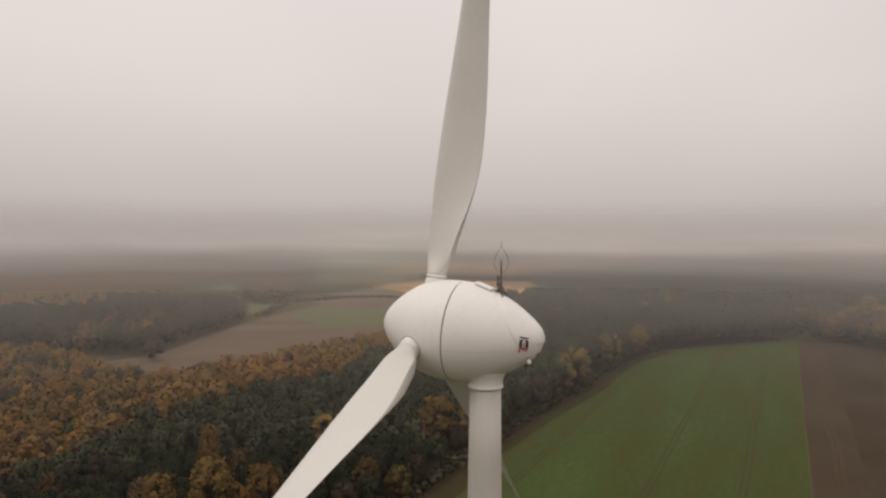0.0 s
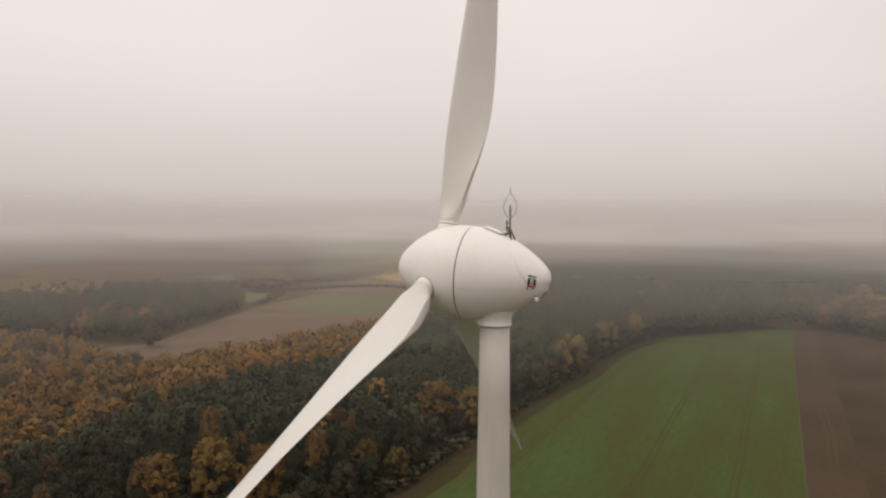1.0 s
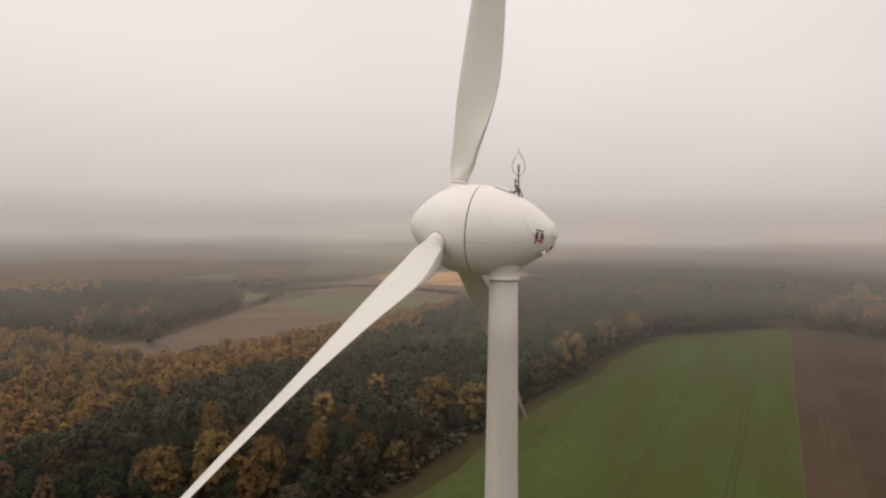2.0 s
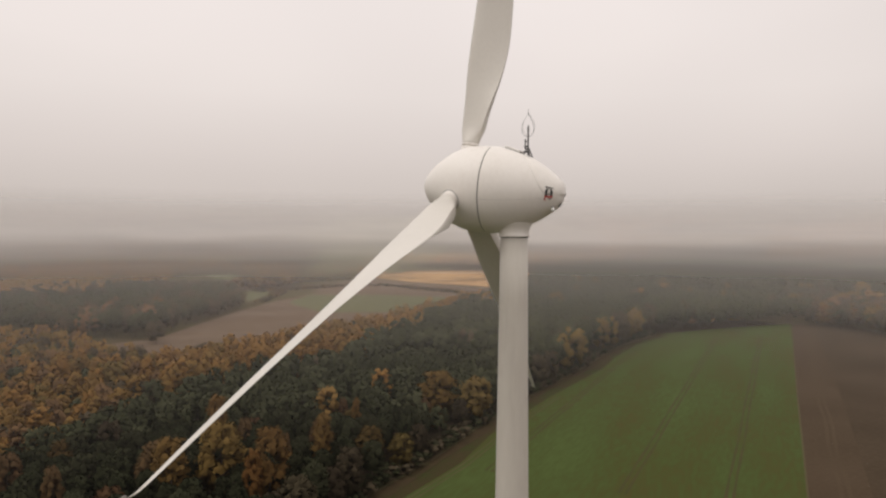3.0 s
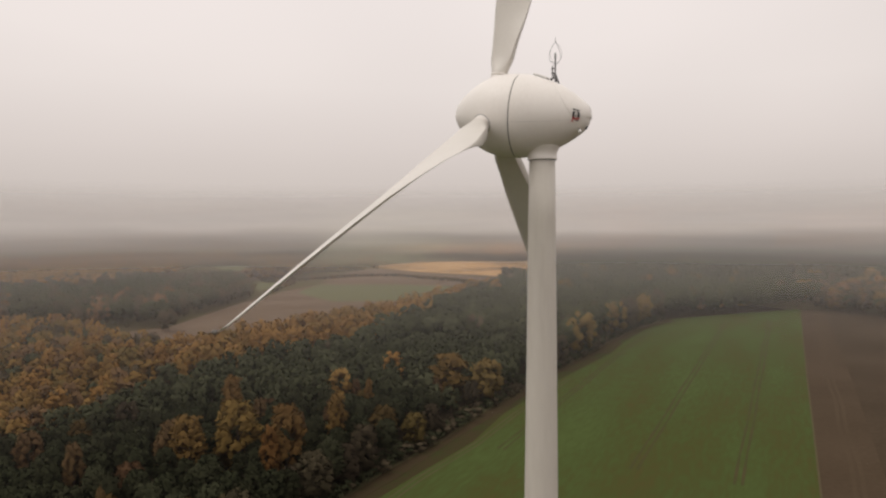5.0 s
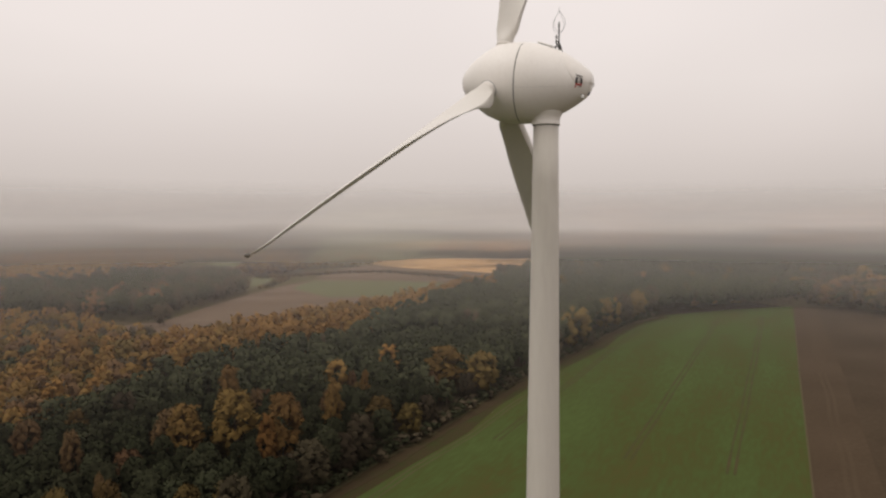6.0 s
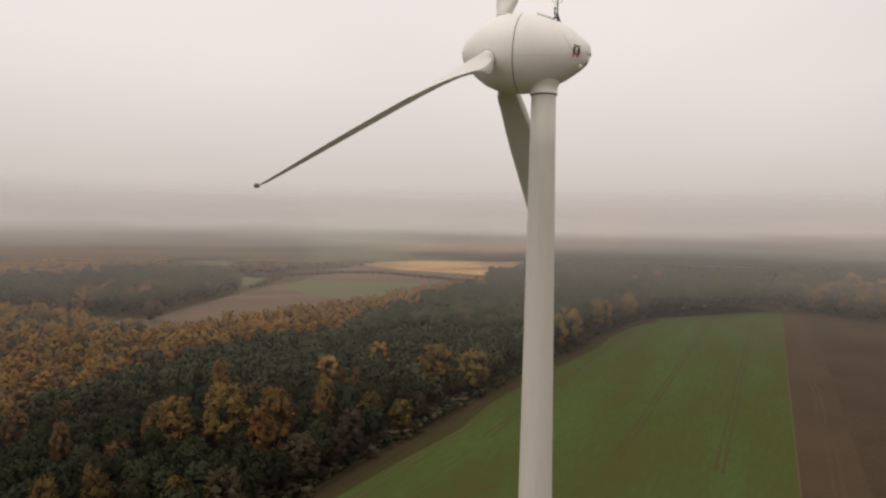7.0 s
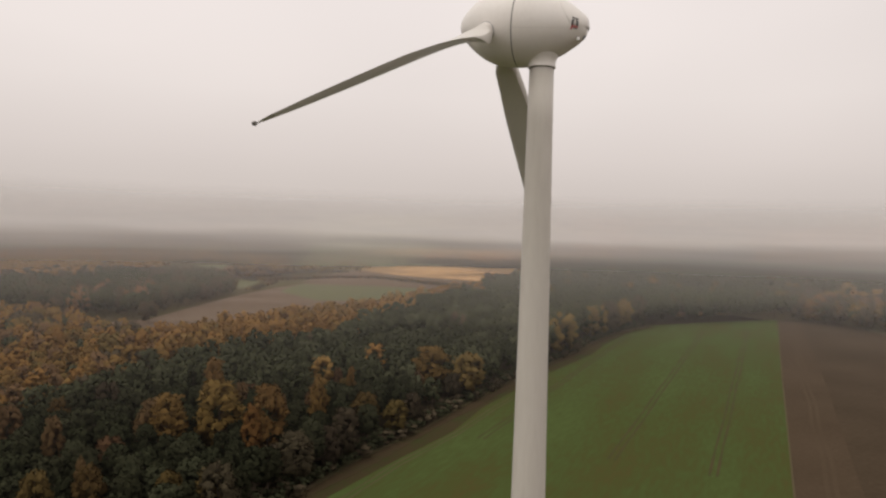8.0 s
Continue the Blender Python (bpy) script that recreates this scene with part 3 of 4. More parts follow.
x_near, y_near, k_near = x_near[clear], y_near[clear], k_near[clear]

# the trees of the wood's near end stand one by one
reach = np.hypot((x_near + 5) * 0.8, y_near - 120)
order = np.argsort(reach)
single, rest = order[:270], order[270:]

templates = []
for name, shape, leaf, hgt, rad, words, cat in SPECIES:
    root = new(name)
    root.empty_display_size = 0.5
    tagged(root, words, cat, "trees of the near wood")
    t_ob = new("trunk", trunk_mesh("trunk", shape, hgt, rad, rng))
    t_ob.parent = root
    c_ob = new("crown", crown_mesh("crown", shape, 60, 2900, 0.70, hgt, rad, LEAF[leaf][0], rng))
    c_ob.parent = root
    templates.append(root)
used = set()
stand = [(x_near[i], y_near[i], int(k_near[i]), None) for i in single] + [(mx, my, mk, (mr, mh)) for mx, my, mr, mk, mh in MARKED]
for tx, ty, k, given in stand:
    s = rng.uniform(0.80, 1.02) if k < 3 else rng.uniform(0.78, 1.04)
    wide = s * rng.uniform(0.90, 1.10)
    if given:
        s, wide = given[1] / (0.97 * SPECIES[k][3]), given[0] / SPECIES[k][4]
    m = Matrix.Translation((tx, ty, 0)) @ Matrix.Rotation(rng.uniform(0, 6.283), 4, "Z") @ Matrix.Diagonal((wide, wide, s, 1))
    if k not in used:
        used.add(k)
        templates[k].matrix_basis = m
    else:
        copy_thing(templates[k], m)
for k, root in enumerate(templates):
    if k not in used:
        for o in (*root.children_recursive, root):
            bpy.data.objects.remove(o)


def mass(name, x, y, kinds, make, leaf, label, scale=1.0, trunks=True, squash=1.0):
    """Many trees as one object: boughs (make: how many, how round), loose leaves and a plain stem each."""
    names = list(LEAF)
    library = []
    for _, shape, leafmat, hgt, rad, _, _ in SPECIES:
        for variant in range(3):
            library.append(crown_tris(shape, *make, rng))
    V, I, N = [], [], []
    tv, tf = [], []
    for px, py, k in zip(x, y, kinds):
        _, shape, leafmat, hgt, rad, _, _ = SPECIES[k]
        corner, offset, soft = library[3 * k + rng.integers(3)]
        s = rng.uniform(0.68, 1.10) * scale
        w = s * rng.uniform(0.9, 1.2) * squash
        a = rng.uniform(0, 6.283)
        ca, sa = math.cos(a), math.sin(a)
        rot = np.array([[ca, sa, 0], [-sa, ca, 0], [0, 0, 1]])
        p = (corner @ rot) * np.array([rad * w, rad * w, hgt * s]) + np.array([px, py, rise(px, py)])
        V.append((p + (offset @ rot) * leaf).reshape(-1, 3))
        I.append(np.full(len(corner), names.index(leafmat)))
        N.append((soft @ rot).reshape(-1, 3))
        if trunks:
            b = len(tv)
            for j in range(3):
                tv.append((px + 0.22 * math.cos(2.09 * j), py + 0.22 * math.sin(2.09 * j), rise(px, py) - 0.2))
            tv.append((px, py, rise(px, py) + hgt * s * 0.9))
            tf += [(b, b + 1, b + 3), (b + 1, b + 2, b + 3), (b + 2, b, b + 3)]
    V, I = np.concatenate(V), np.concatenate(I)
    nq = len(V) // 3
    me = bpy.data.meshes.new(name)
    nt = len(tf)
    verts = np.concatenate([V, np.array(tv, dtype=float)]) if trunks else V
    loops = np.arange(nq * 3)
    if trunks:
        loops = np.concatenate([loops, np.array(tf).ravel() + nq * 3])
    starts = np.arange(nq + (nt if trunks else 0)) * 3
    me.vertices.add(len(verts))
    me.vertices.foreach_set("co", verts.ravel())
    me.loops.add(len(loops))
    me.loops.foreach_set("vertex_index", loops.astype(np.int32))
    me.polygons.add(len(starts))
    me.polygons.foreach_set("loop_start", starts.astype(np.int32))
    for n_ in names:
        me.materials.append(LEAF[n_][1])
    me.materials.append(M_BARK)
    me.polygons.foreach_set("material_index", np.concatenate([I, np.full(nt if trunks else 0, len(names))]).astype(np.int32))
    me.update(calc_edges=True)
    me.validate()
    N = np.concatenate(N)
    if trunks:
        stem = np.array(tv, dtype=float).reshape(-1, 4, 3)
        side = stem - stem.mean(axis=1, keepdims=True)
        side[:, :, 2] = 0.02
        N = np.concatenate([N, (side / np.linalg.norm(side, axis=2, keepdims=True)).reshape(-1, 3)])
    shade_soft(me, N)
    return tagged(new(name, me), label, "woodland", kind="stuff")


d_rest = np.hypot(x_near[rest], y_near[rest])
mid, back = rest[d_rest < 290], rest[d_rest >= 290]
mass("pine_wood", x_near[mid], y_near[mid], k_near[mid], (26, 0, 200), 1.25, "dense dark green pine wood with a few ochre trees", 1.08)
mass("pine_wood", x_near[back], y_near[back], k_near[back], (16, 0, 16), 1.5, "dense dark green pine wood fading into the mist", 1.38)
d_or = np.hypot(x_or, y_or)
keep = facing(x_or, y_or, -31)
ridge = keep & (x_or > -45)
front, behind = keep & ~ridge & (d_or < 320), keep & ~ridge & (d_or >= 320)
k_or = np.where(ridge & (k_or > 4), rng.choice([3, 3, 3, 4], len(k_or)), k_or)
mass("autumn_wood", x_or[ridge], y_or[ridge], k_or[ridge], (18, 0, 170), 1.5, "row of orange birches along the back of the pine wood", 1.14)
mass("autumn_wood", x_or[front], y_or[front], k_or[front], (28, 0, 360), 1.1, "birch wood in orange and ochre autumn leaves", 0.85)
mass("autumn_wood", x_or[behind], y_or[behind], k_or[behind], (16, 0, 36), 1.4, "birch wood in orange and ochre autumn leaves", 0.85)

x, y = scatter(RIGHT_WOOD, 9.3, rng)
kk = np.where(rng.random(len(x)) < 0.975, rng.choice([0, 1, 0, 2], len(x)), rng.choice([7, 6], len(x)))
kk = np.where((y < 425) & (rng.random(len(x)) < 0.5), 6, kk)
mass("pine_wood", x, y, kk, (13, 0, 4), 2.0, "wide dark pine wood behind the fields in mist", 1.18, squash=1.45)
x, y = scatter(FAR_RIGHT_WOOD, 11, rng)
ok = facing(x, y, -30, 54)
x, y = x[ok], y[ok]
kk = rng.choice([0, 1, 2, 6, 7], len(x), p=[0.46, 0.26, 0.08, 0.17, 0.03])
front_row = (np.hypot(x - 440, y - 330) < 120) & (rng.random(len(x)) < 0.32)
kk = np.where(front_row, rng.choice([5, 6, 7, 6, 7, 4], len(x)), kk)
mass("mixed_wood", x, y, kk, (13, 0, 4), 2.0, "mixed brown and green wood behind the ploughed field", 1.25, squash=1.5)
x, y = scatter(LEFT_WOOD, 7.5, rng)
ok = facing(x, y, -30, 54)
x, y = x[ok], y[ok]
tone = np.array([noise.noise(Vector((px / 60, py / 60, 9.1))) for px, py in zip(x, y)])
kk = rng.choice([0, 1, 2, 6], len(x), p=[0.33, 0.28, 0.25, 0.14])
kk = np.where((y < 545) & (rng.random(len(x)) < 0.3 + tone), rng.choice([6, 6, 0, 5], len(x)), kk)
kk = np.where((y > 640) & (x < -150) & (rng.random(len(x)) < 0.5 + tone), rng.choice([3, 4], len(x)), kk)
mass("pine_wood", x, y, kk, (15, 0, 5), 2.0, "dark pine wood with brown trees along its edge", 1.08, squash=1.15)
x, y = scatter(LEFT_BACK, 10, rng)
ok = facing(x, y, -30, 54)
x, y = x[ok], y[ok]
mass("autumn_wood", x, y, rng.choice([3, 4, 5, 6], len(x), p=[0.45, 0.35, 0.1, 0.1]), (7, 0, 10), 4.0, "strip of orange autumn trees behind pines", 0.9, squash=1.4)


# undergrowth that closes the wood's edge down to the grass
ux, uy = [], []
for (x1, y1), (x2, y2) in zip(FIELD_EDGE[1:], FIELD_EDGE[2:]):
    run = math.hypot(x2 - x1, y2 - y1)
    for row in (0.6, 2.6, 4.8):
        f = (np.arange(int(run / 2.4)) + rng.uniform(0, 1, int(run / 2.4))) / int(run / 2.4)
        off = row + rng.uniform(-0.8, 0.8, len(f))
        ux.append(x1 + (x2 - x1) * f - (y2 - y1) / run * off)
        uy.append(y1 + (y2 - y1) * f + (x2 - x1) / run * off)
ux, uy = np.concatenate(ux), np.concatenate(uy)
mass("undergrowth", ux, uy, rng.choice([6, 0], len(ux), p=[0.4, 0.6]), (4, 0, 70), 0.75, "dark brown undergrowth along the edge of the wood", 0.24, trunks=False, squash=1.7)

# single trees that stand out along the farther edges
FAR_TREES = [(230, 391, 4), (238, 398, 6), (465, 428, 4), (474, 440, 3), (488, 452, 4), (505, 470, 3), (520, 488, 4), (545, 515, 4), (480, 436, 4), (492, 462, 3), (512, 476, 4), (530, 504, 4), (470, 420, 5), (462, 408, 7), (452, 400, 6), (446, 410, 5), (440, 392, 7), (424, 380, 6), (414, 372, 7), (458, 416, 5), (429, 443, 6), (436, 450, 6), (406, 398, 6), (412, 404, 5), (418, 411, 7),
             (383, 346, 7), (388, 352, 7), (379, 338, 6), (287, 482, 4), (-126, 496, 5), (-122, 490, 6), (-91, 470, 5), (-86, 466, 6), (-82, 462, 5), (-70, 405, 6), (262, 396, 6), (276, 399, 5), (300, 402, 6), (318, 404, 7)]
fx, fy, fk = (np.array(c) for c in zip(*FAR_TREES))
mass("autumn_wood", fx.astype(float), fy.astype(float), fk, (26, 1, 120), 1.6, "single ochre and brown trees along the edges of the woods", 1.25, squash=1.3)
mass("shrubs", np.array([-41.0, -36.0, -33.0, -29.0, -26.0, -22.0, -17.0, -13.0]), np.array([346.0, 351.0, 345.0, 352.0, 347.0, 351.0, 346.0, 351.0]), np.array([6, 7, 7, 2, 7, 7, 6, 7]), (16, 1, 80), 1.4, "olive shrubs in the bare field", 0.62, squash=1.4)


def strip(x1, y1, x2, y2, w, spacing):
    d = Vector((x2 - x1, y2 - y1)).normalized()
    px, py = -d.y * w, d.x * w
    return scatter([(x1 - px, y1 - py), (x2 - px, y2 - py), (x2 + px, y2 + py), (x1 + px, y1 + py)], spacing, rng)


hx, hy = [], []
for seg in ((-18, 721, 92, 780, 9), (92, 780, 134, 771, 9), (130, 771, 197, 656, 8), (197, 656, 244, 605, 8), (-44, 829, 100, 892, 26), (-13, 607, 10, 710, 5)):
    a, b = strip(*seg, 4.6)
    hx.append(a)
    hy.append(b)
a, b = strip(248, 717, 273, 756, 13, 5)
round_ = np.hypot((a - 261) / 11, (b - 737) / 22) < 1
a, b = a[round_], b[round_]
mass("copse", a, b, rng.choice([0, 2, 6], len(a)), (10, 0, 30), 2.2, "small dark copse beside the stubble field", 0.7)
hx, hy = np.concatenate(hx), np.concatenate(hy)
mass("hedgerow", hx, hy, rng.choice([6, 2, 5, 7], len(hx), p=[0.5, 0.25, 0.1, 0.15]), (4, 0, 8), 1.8, "brown hedgerows and tree belts between the far fields", 0.21, squash=2.6)

# woods in the mist, in patches out to the horizon
OPEN = [[(122, 926), (186, 1030), (278, 1030), (344, 1002), (398, 1002), (342, 866), (252, 716), (231, 752), (170, 822)], [(28, 915), (70, 1131), (129, 1792), (523, 1778), (330, 1290), (250, 1060), (190, 1040), (150, 960)],
        [(-92, 1005), (-42, 1009), (-40, 904), (-63, 908)], [(-119, 824), (-32, 736), (125, 779), (104, 899), (-16, 861)], [(-112, 828), (-22, 828), (-30, 1015), (-112, 1015)],
        [(607, 1161), (708, 1173), (960, 1650), (830, 1680)], [(850, 1015), (1105, 920), (1330, 1180), (1083, 1290)], RIGHT_WOOD, FAR_RIGHT_WOOD]
x, y = scatter([(-1621, 722), (-700, 510), (-576, 827), (-126, 849), (384, 931), (842, 1073), (1173, 651), (1966, 860), (1504, 1670), (-26, 2187), (-1425, 1662)], 18, rng)
ok = np.ones(len(x), dtype=bool)
for poly in OPEN:
    ok &= ~inside(poly, x, y)
cover = np.array([noise.noise(Vector((px / 600 + 3.7, py / 280 + 1.3, 0.5))) for px, py in zip(x, y)])
tone = np.array([noise.noise(Vector((px / 330 + 11, py / 200, 4.5))) for px, py in zip(x, y)])
ok &= cover > np.where((x < 60) & (y < 1400), -0.45, -0.08)
x, y, tone = x[ok], y[ok], tone[ok]
kk = np.where(tone > 0.12 - 0.12 * (x < 0), rng.choice([3, 4, 4], len(x)), rng.choice([0, 2, 6, 1], len(x)))
mass("distant_woods", x, y, kk, (2, 0, 3), 9.0, "far pine and autumn woods almost lost in mist", 0.9, trunks=False, squash=2.1)

for outline, words in (([(607, 1161), (708, 1173), (960, 1650), (830, 1680)], "orange autumn wood far off in the mist"),
                       ([(850, 1015), (1105, 920), (1330, 1180), (1083, 1290)], "orange autumn wood far off in the mist"),
                       ([(-34, 753), (11, 746), (43, 850), (-32, 849)], "small orange autumn wood between meadows"),
                       ([(350, 999), (579, 1040), (621, 1111), (329, 1067)], "strip of rusty autumn trees behind stubble")):
    x, y = scatter(outline, 8, rng)
    far = outline[0][1] > 950
    mass("autumn_wood", x, y, rng.choice([3, 4, 5, 6], len(x), p=[0.85, 0.15, 0, 0] if far else [0.1, 0.4, 0.2, 0.3]), (6, 0, 10), 4.0, words, 1.5 if far else 1.25, squash=1.4)

x, y = scatter([(-837, 1082), (-268, 1145), (-14, 1180), (110, 1279), (40, 1429), (170, 1615), (78, 1827), (221, 1996), (155, 2310), (-921, 2252)], 20, rng)
mass("distant_woods", x, y, rng.choice([6, 5, 0, 2, 4], len(x), p=[0.35, 0.2, 0.2, 0.15, 0.1]), (2, 0, 3), 9.0, "brown autumn woods on the rise beyond the meadows", 1.0, trunks=False, squash=2.0)

# ---- haze sheet over the far land ----
# one added sheet over the treetops, swelling towards the horizon; its haze is fitted to the camera's view
HAZE_STOPS = [(55, 0.0), (100, 0.008), (180, 0.043), (270, 0.098), (350, 0.145), (600, 0.27), (850, 0.40), (1000, 0.50), (1150, 0.60), (1230, 0.68), (1290, 0.77), (1350, 0.87), (1430, 0.95), (1520, 0.985)]
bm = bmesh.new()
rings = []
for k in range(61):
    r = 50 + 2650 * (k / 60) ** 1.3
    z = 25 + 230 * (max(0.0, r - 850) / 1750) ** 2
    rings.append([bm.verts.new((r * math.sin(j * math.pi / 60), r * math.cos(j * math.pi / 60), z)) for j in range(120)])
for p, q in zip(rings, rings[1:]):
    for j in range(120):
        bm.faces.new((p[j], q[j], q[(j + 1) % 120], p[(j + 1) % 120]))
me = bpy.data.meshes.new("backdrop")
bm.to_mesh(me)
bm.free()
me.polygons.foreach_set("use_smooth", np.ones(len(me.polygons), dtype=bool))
me.materials.append(haze_sheet_material("mist", HAZE_STOPS, 2000, (50, 190)))
tagged(new("backdrop", me), "see-through grey sheet painted as mist over the distant land", "mist", kind="structure")

# ---- wind turbine ----
HUB_Z, OVERHANG, YAW, TILT, ROTOR = 107.43, 4.00, 36.60, 4.24, -7.90
TOWER_TOP = 104.25
turbine = tagged(new("wind_turbine"), "white wind turbine with an egg-shaped nacelle and three blades, standing still", "wind turbine")
turbine.scale = (0.65, 0.65, 0.65)   # drawn larger, set to a rotor radius of 21 m
ax = Vector((math.cos(radians(YAW)) * math.cos(radians(TILT)), -math.sin(radians(YAW)) * math.cos(radians(TILT)), -math.sin(radians(TILT))))
near = Vector((-math.sin(radians(YAW)), -math.cos(radians(YAW)), 0))
up = near.cross(ax)
hub = Vector((0, 0, HUB_Z)) - OVERHANG * ax - 0.1 * near
NAC = Matrix((ax, -near, up)).transposed().to_4x4()
NAC.translation = hub
# body profile: distance behind the hub's centre, radius
PROFILE = [(-2.84, 0.0), (-2.79, 0.28), (-2.68, 0.57), (-2.51, 0.87), (-2.25, 1.19), (-1.89, 1.55), (-1.42, 1.95), (-0.57, 2.53), (0.4, 2.92), (1.0, 3.02), (1.6, 3.07), (2.25, 3.08), (2.75, 3.05), (3.3, 2.95),
           (4.0, 2.74), (4.8, 2.46), (5.6, 2.08), (6.2, 1.70), (6.7, 1.34), (7.05, 1.07), (7.28, 0.84), (7.42, 0.58), (7.49, 0.30), (7.52, 0.0)]
JOINT_S = 2.28


def prof(s):
    """Radius of the nacelle, smoothly between the profile's points."""
    xs = [p[0] for p in PROFILE]
    s = min(max(s, xs[0]), xs[-1])
    return float(np.interp(s, FINE_S, FINE_R))


def smooth_profile():
    xs, rs = np.array([p[0] for p in PROFILE]), np.array([p[1] for p in PROFILE])
    # parametrise by arc so that the blunt ends stay round
    arc = np.concatenate([[0], np.cumsum(np.hypot(np.diff(xs), np.diff(rs)))])
    fine = np.linspace(0, arc[-1], 400)
    px, pr = np.interp(fine, arc, xs), np.interp(fine, arc, rs)
    ker = np.ones(23) / 23
    pad = 11
    px2 = np.convolve(np.concatenate([px[pad:0:-1], px, px[-2:-pad - 2:-1]]), ker, "valid")
    pr2 = np.convolve(np.concatenate([-pr[pad:0:-1], pr, -pr[-2:-pad - 2:-1]]), ker, "valid")
    pr2[0] = pr2[-1] = 0
    keep = np.concatenate([[True], np.diff(np.maximum.accumulate(px2)) > 1e-5])
    return px2[keep], np.maximum(pr2[keep], 0)


FINE_S, FINE_R = smooth_profile()


def on_shell(s, ang, off=0.0):
    """A point of the nacelle's skin; ang in degrees from the top towards the emblem's side."""
    r = prof(s) + off
    return NAC @ Vector((s, -r * math.sin(radians(ang)), r * math.cos(radians(ang))))


def shell(s0, s1, cap=None, segments=112):
    """The skin between two stations, turned about the axis."""
    ss = FINE_S[(FINE_S > s0) & (FINE_S < s1)][::4]
    ss = np.concatenate([[s0], ss, [s1]])
    pr = [(prof(s), s) for s in ss]
    if cap == "end":
        pr.append((pr[-1][0] - 0.25, s1))
    if cap == "start":
        pr.insert(0, (pr[0][0] - 0.25, s0))
    b = revolve(pr, segments, close=False)
    b.transform(NAC @ Matrix(((0, 0, 1, 0), (0, 1, 0, 0), (-1, 0, 0, 0), (0, 0, 0, 1))))
    return b


def patch(s0, s1, a0, a1, off, ns=8, na=8, thick=0.03):
    """A piece lying on the skin between two stations and two angles."""
    b = bmesh.new()
    grid = [[b.verts.new(on_shell(s0 + (s1 - s0) * i / ns, a0 + (a1 - a0) * j / na, off)) for j in range(na + 1)] for i in range(ns + 1)]
    low = [[b.verts.new(on_shell(s0 + (s1 - s0) * i / ns, a0 + (a1 - a0) * j / na, off - thick)) for j in range(na + 1)] for i in range(ns + 1)]
    for i in range(ns):
        for j in range(na):
            b.faces.new((grid[i][j], grid[i + 1][j], grid[i + 1][j + 1], grid[i][j + 1]))
    for i in range(ns):
        for j in (0, na):
            b.faces.new((grid[i][j], grid[i + 1][j], low[i + 1][j], low[i][j]))
    for j in range(na):
        for i in (0, ns):
            b.faces.new((grid[i][j], grid[i][j + 1], low[i][j + 1], low[i][j]))
    return b


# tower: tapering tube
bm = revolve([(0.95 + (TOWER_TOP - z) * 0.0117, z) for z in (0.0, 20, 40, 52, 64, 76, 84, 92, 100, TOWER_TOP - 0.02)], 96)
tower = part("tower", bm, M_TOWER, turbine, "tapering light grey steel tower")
for z in (28.0, 54.0, 79.0):
    r = 0.95 + (TOWER_TOP - z) * 0.0117
    part("flange_joint", revolve([(r - 0.1, z - 0.03), (r + 0.006, z - 0.03), (r + 0.006, z + 0.03), (r - 0.1, z + 0.03)], 96, close=False), M_TOWER, tower)
# neck between tower and nacelle
part("yaw_neck", revolve([(0.92, TOWER_TOP), (1.06, TOWER_TOP), (1.08, TOWER_TOP + 0.03), (1.08, TOWER_TOP + 0.10), (1.055, TOWER_TOP + 0.14), (1.05, TOWER_TOP + 0.34), (1.07, TOWER_TOP + 0.50), (1.12, TOWER_TOP + 0.66), (1.20, TOWER_TOP + 0.80),
                          (1.28, TOWER_TOP + 0.94), (1.33, TOWER_TOP + 1.1), (1.35, TOWER_TOP + 1.3)], 80, close=False), M_GRP, turbine, "white flared neck under the nacelle")
part("yaw_gap", revolve([(0.90, TOWER_TOP - 0.04), (0.985, TOWER_TOP - 0.04), (0.985, TOWER_TOP), (0.90, TOWER_TOP)], 80, close=False), M_JOINT, turbine, "dark gap between tower and neck")

# nacelle shell and spinner with the dark joint between
nacelle = part("nacelle", shell(JOINT_S + 0.038, FINE_S[-1], cap="start"), M_GRP, turbine, "smooth white tail body of the nacelle")
spinner = part("spinner", shell(FINE_S[0], JOINT_S - 0.038, cap="end"), M_GRP, turbine, "rounded white spinner")
jr = prof(JOINT_S)
bm = revolve([(jr - 0.3, JOINT_S - 0.06), (jr - 0.035, JOINT_S - 0.06), (jr - 0.035, JOINT_S + 0.06), (jr - 0.3, JOINT_S + 0.06)], 112, close=False)
bm.transform(NAC @ Matrix(((0, 0, 1, 0), (0, 1, 0, 0), (-1, 0, 0, 0), (0, 0, 0, 1))))
part("joint_ring", bm, M_JOINT, nacelle, "dark gap between spinner and nacelle")
bm = bmesh.new()
rows_top, rows_low = [], []
for j in range(41):
    ang = -104 + 208 * j / 40
    s0 = 4.2 + 2.15 * (abs(ang) / 90) ** 0.85
    top_row, low_row = [], []
    for i in range(25):
        f = i / 24
        st = s0 + (7.50 - s0) * f
        lift = (0.05 * min(1, (104 - abs(ang)) / 16) - 0.012) * min(1, f * 8)
        lip = 0.10 * max(0, f - 0.85) / 0.15
        p, q = on_shell(st, ang, lift), on_shell(st, ang, lift - 0.06)
        top_row.append(bm.verts.new(p + ax * lip))
        low_row.append(bm.verts.new(q + ax * lip))
    rows_top.append(top_row)
    rows_low.append(low_row)
for j in range(40):
    for i in range(24):
        bm.faces.new((rows_top[j][i], rows_top[j + 1][i], rows_top[j + 1][i + 1], rows_top[j][i + 1]))
        bm.faces.new((rows_low[j][i], rows_low[j][i + 1], rows_low[j + 1][i + 1], rows_low[j + 1][i]))
    for i in (0, 24):
        bm.faces.new((rows_top[j][i], rows_top[j + 1][i], rows_low[j + 1][i], rows_low[j][i]))
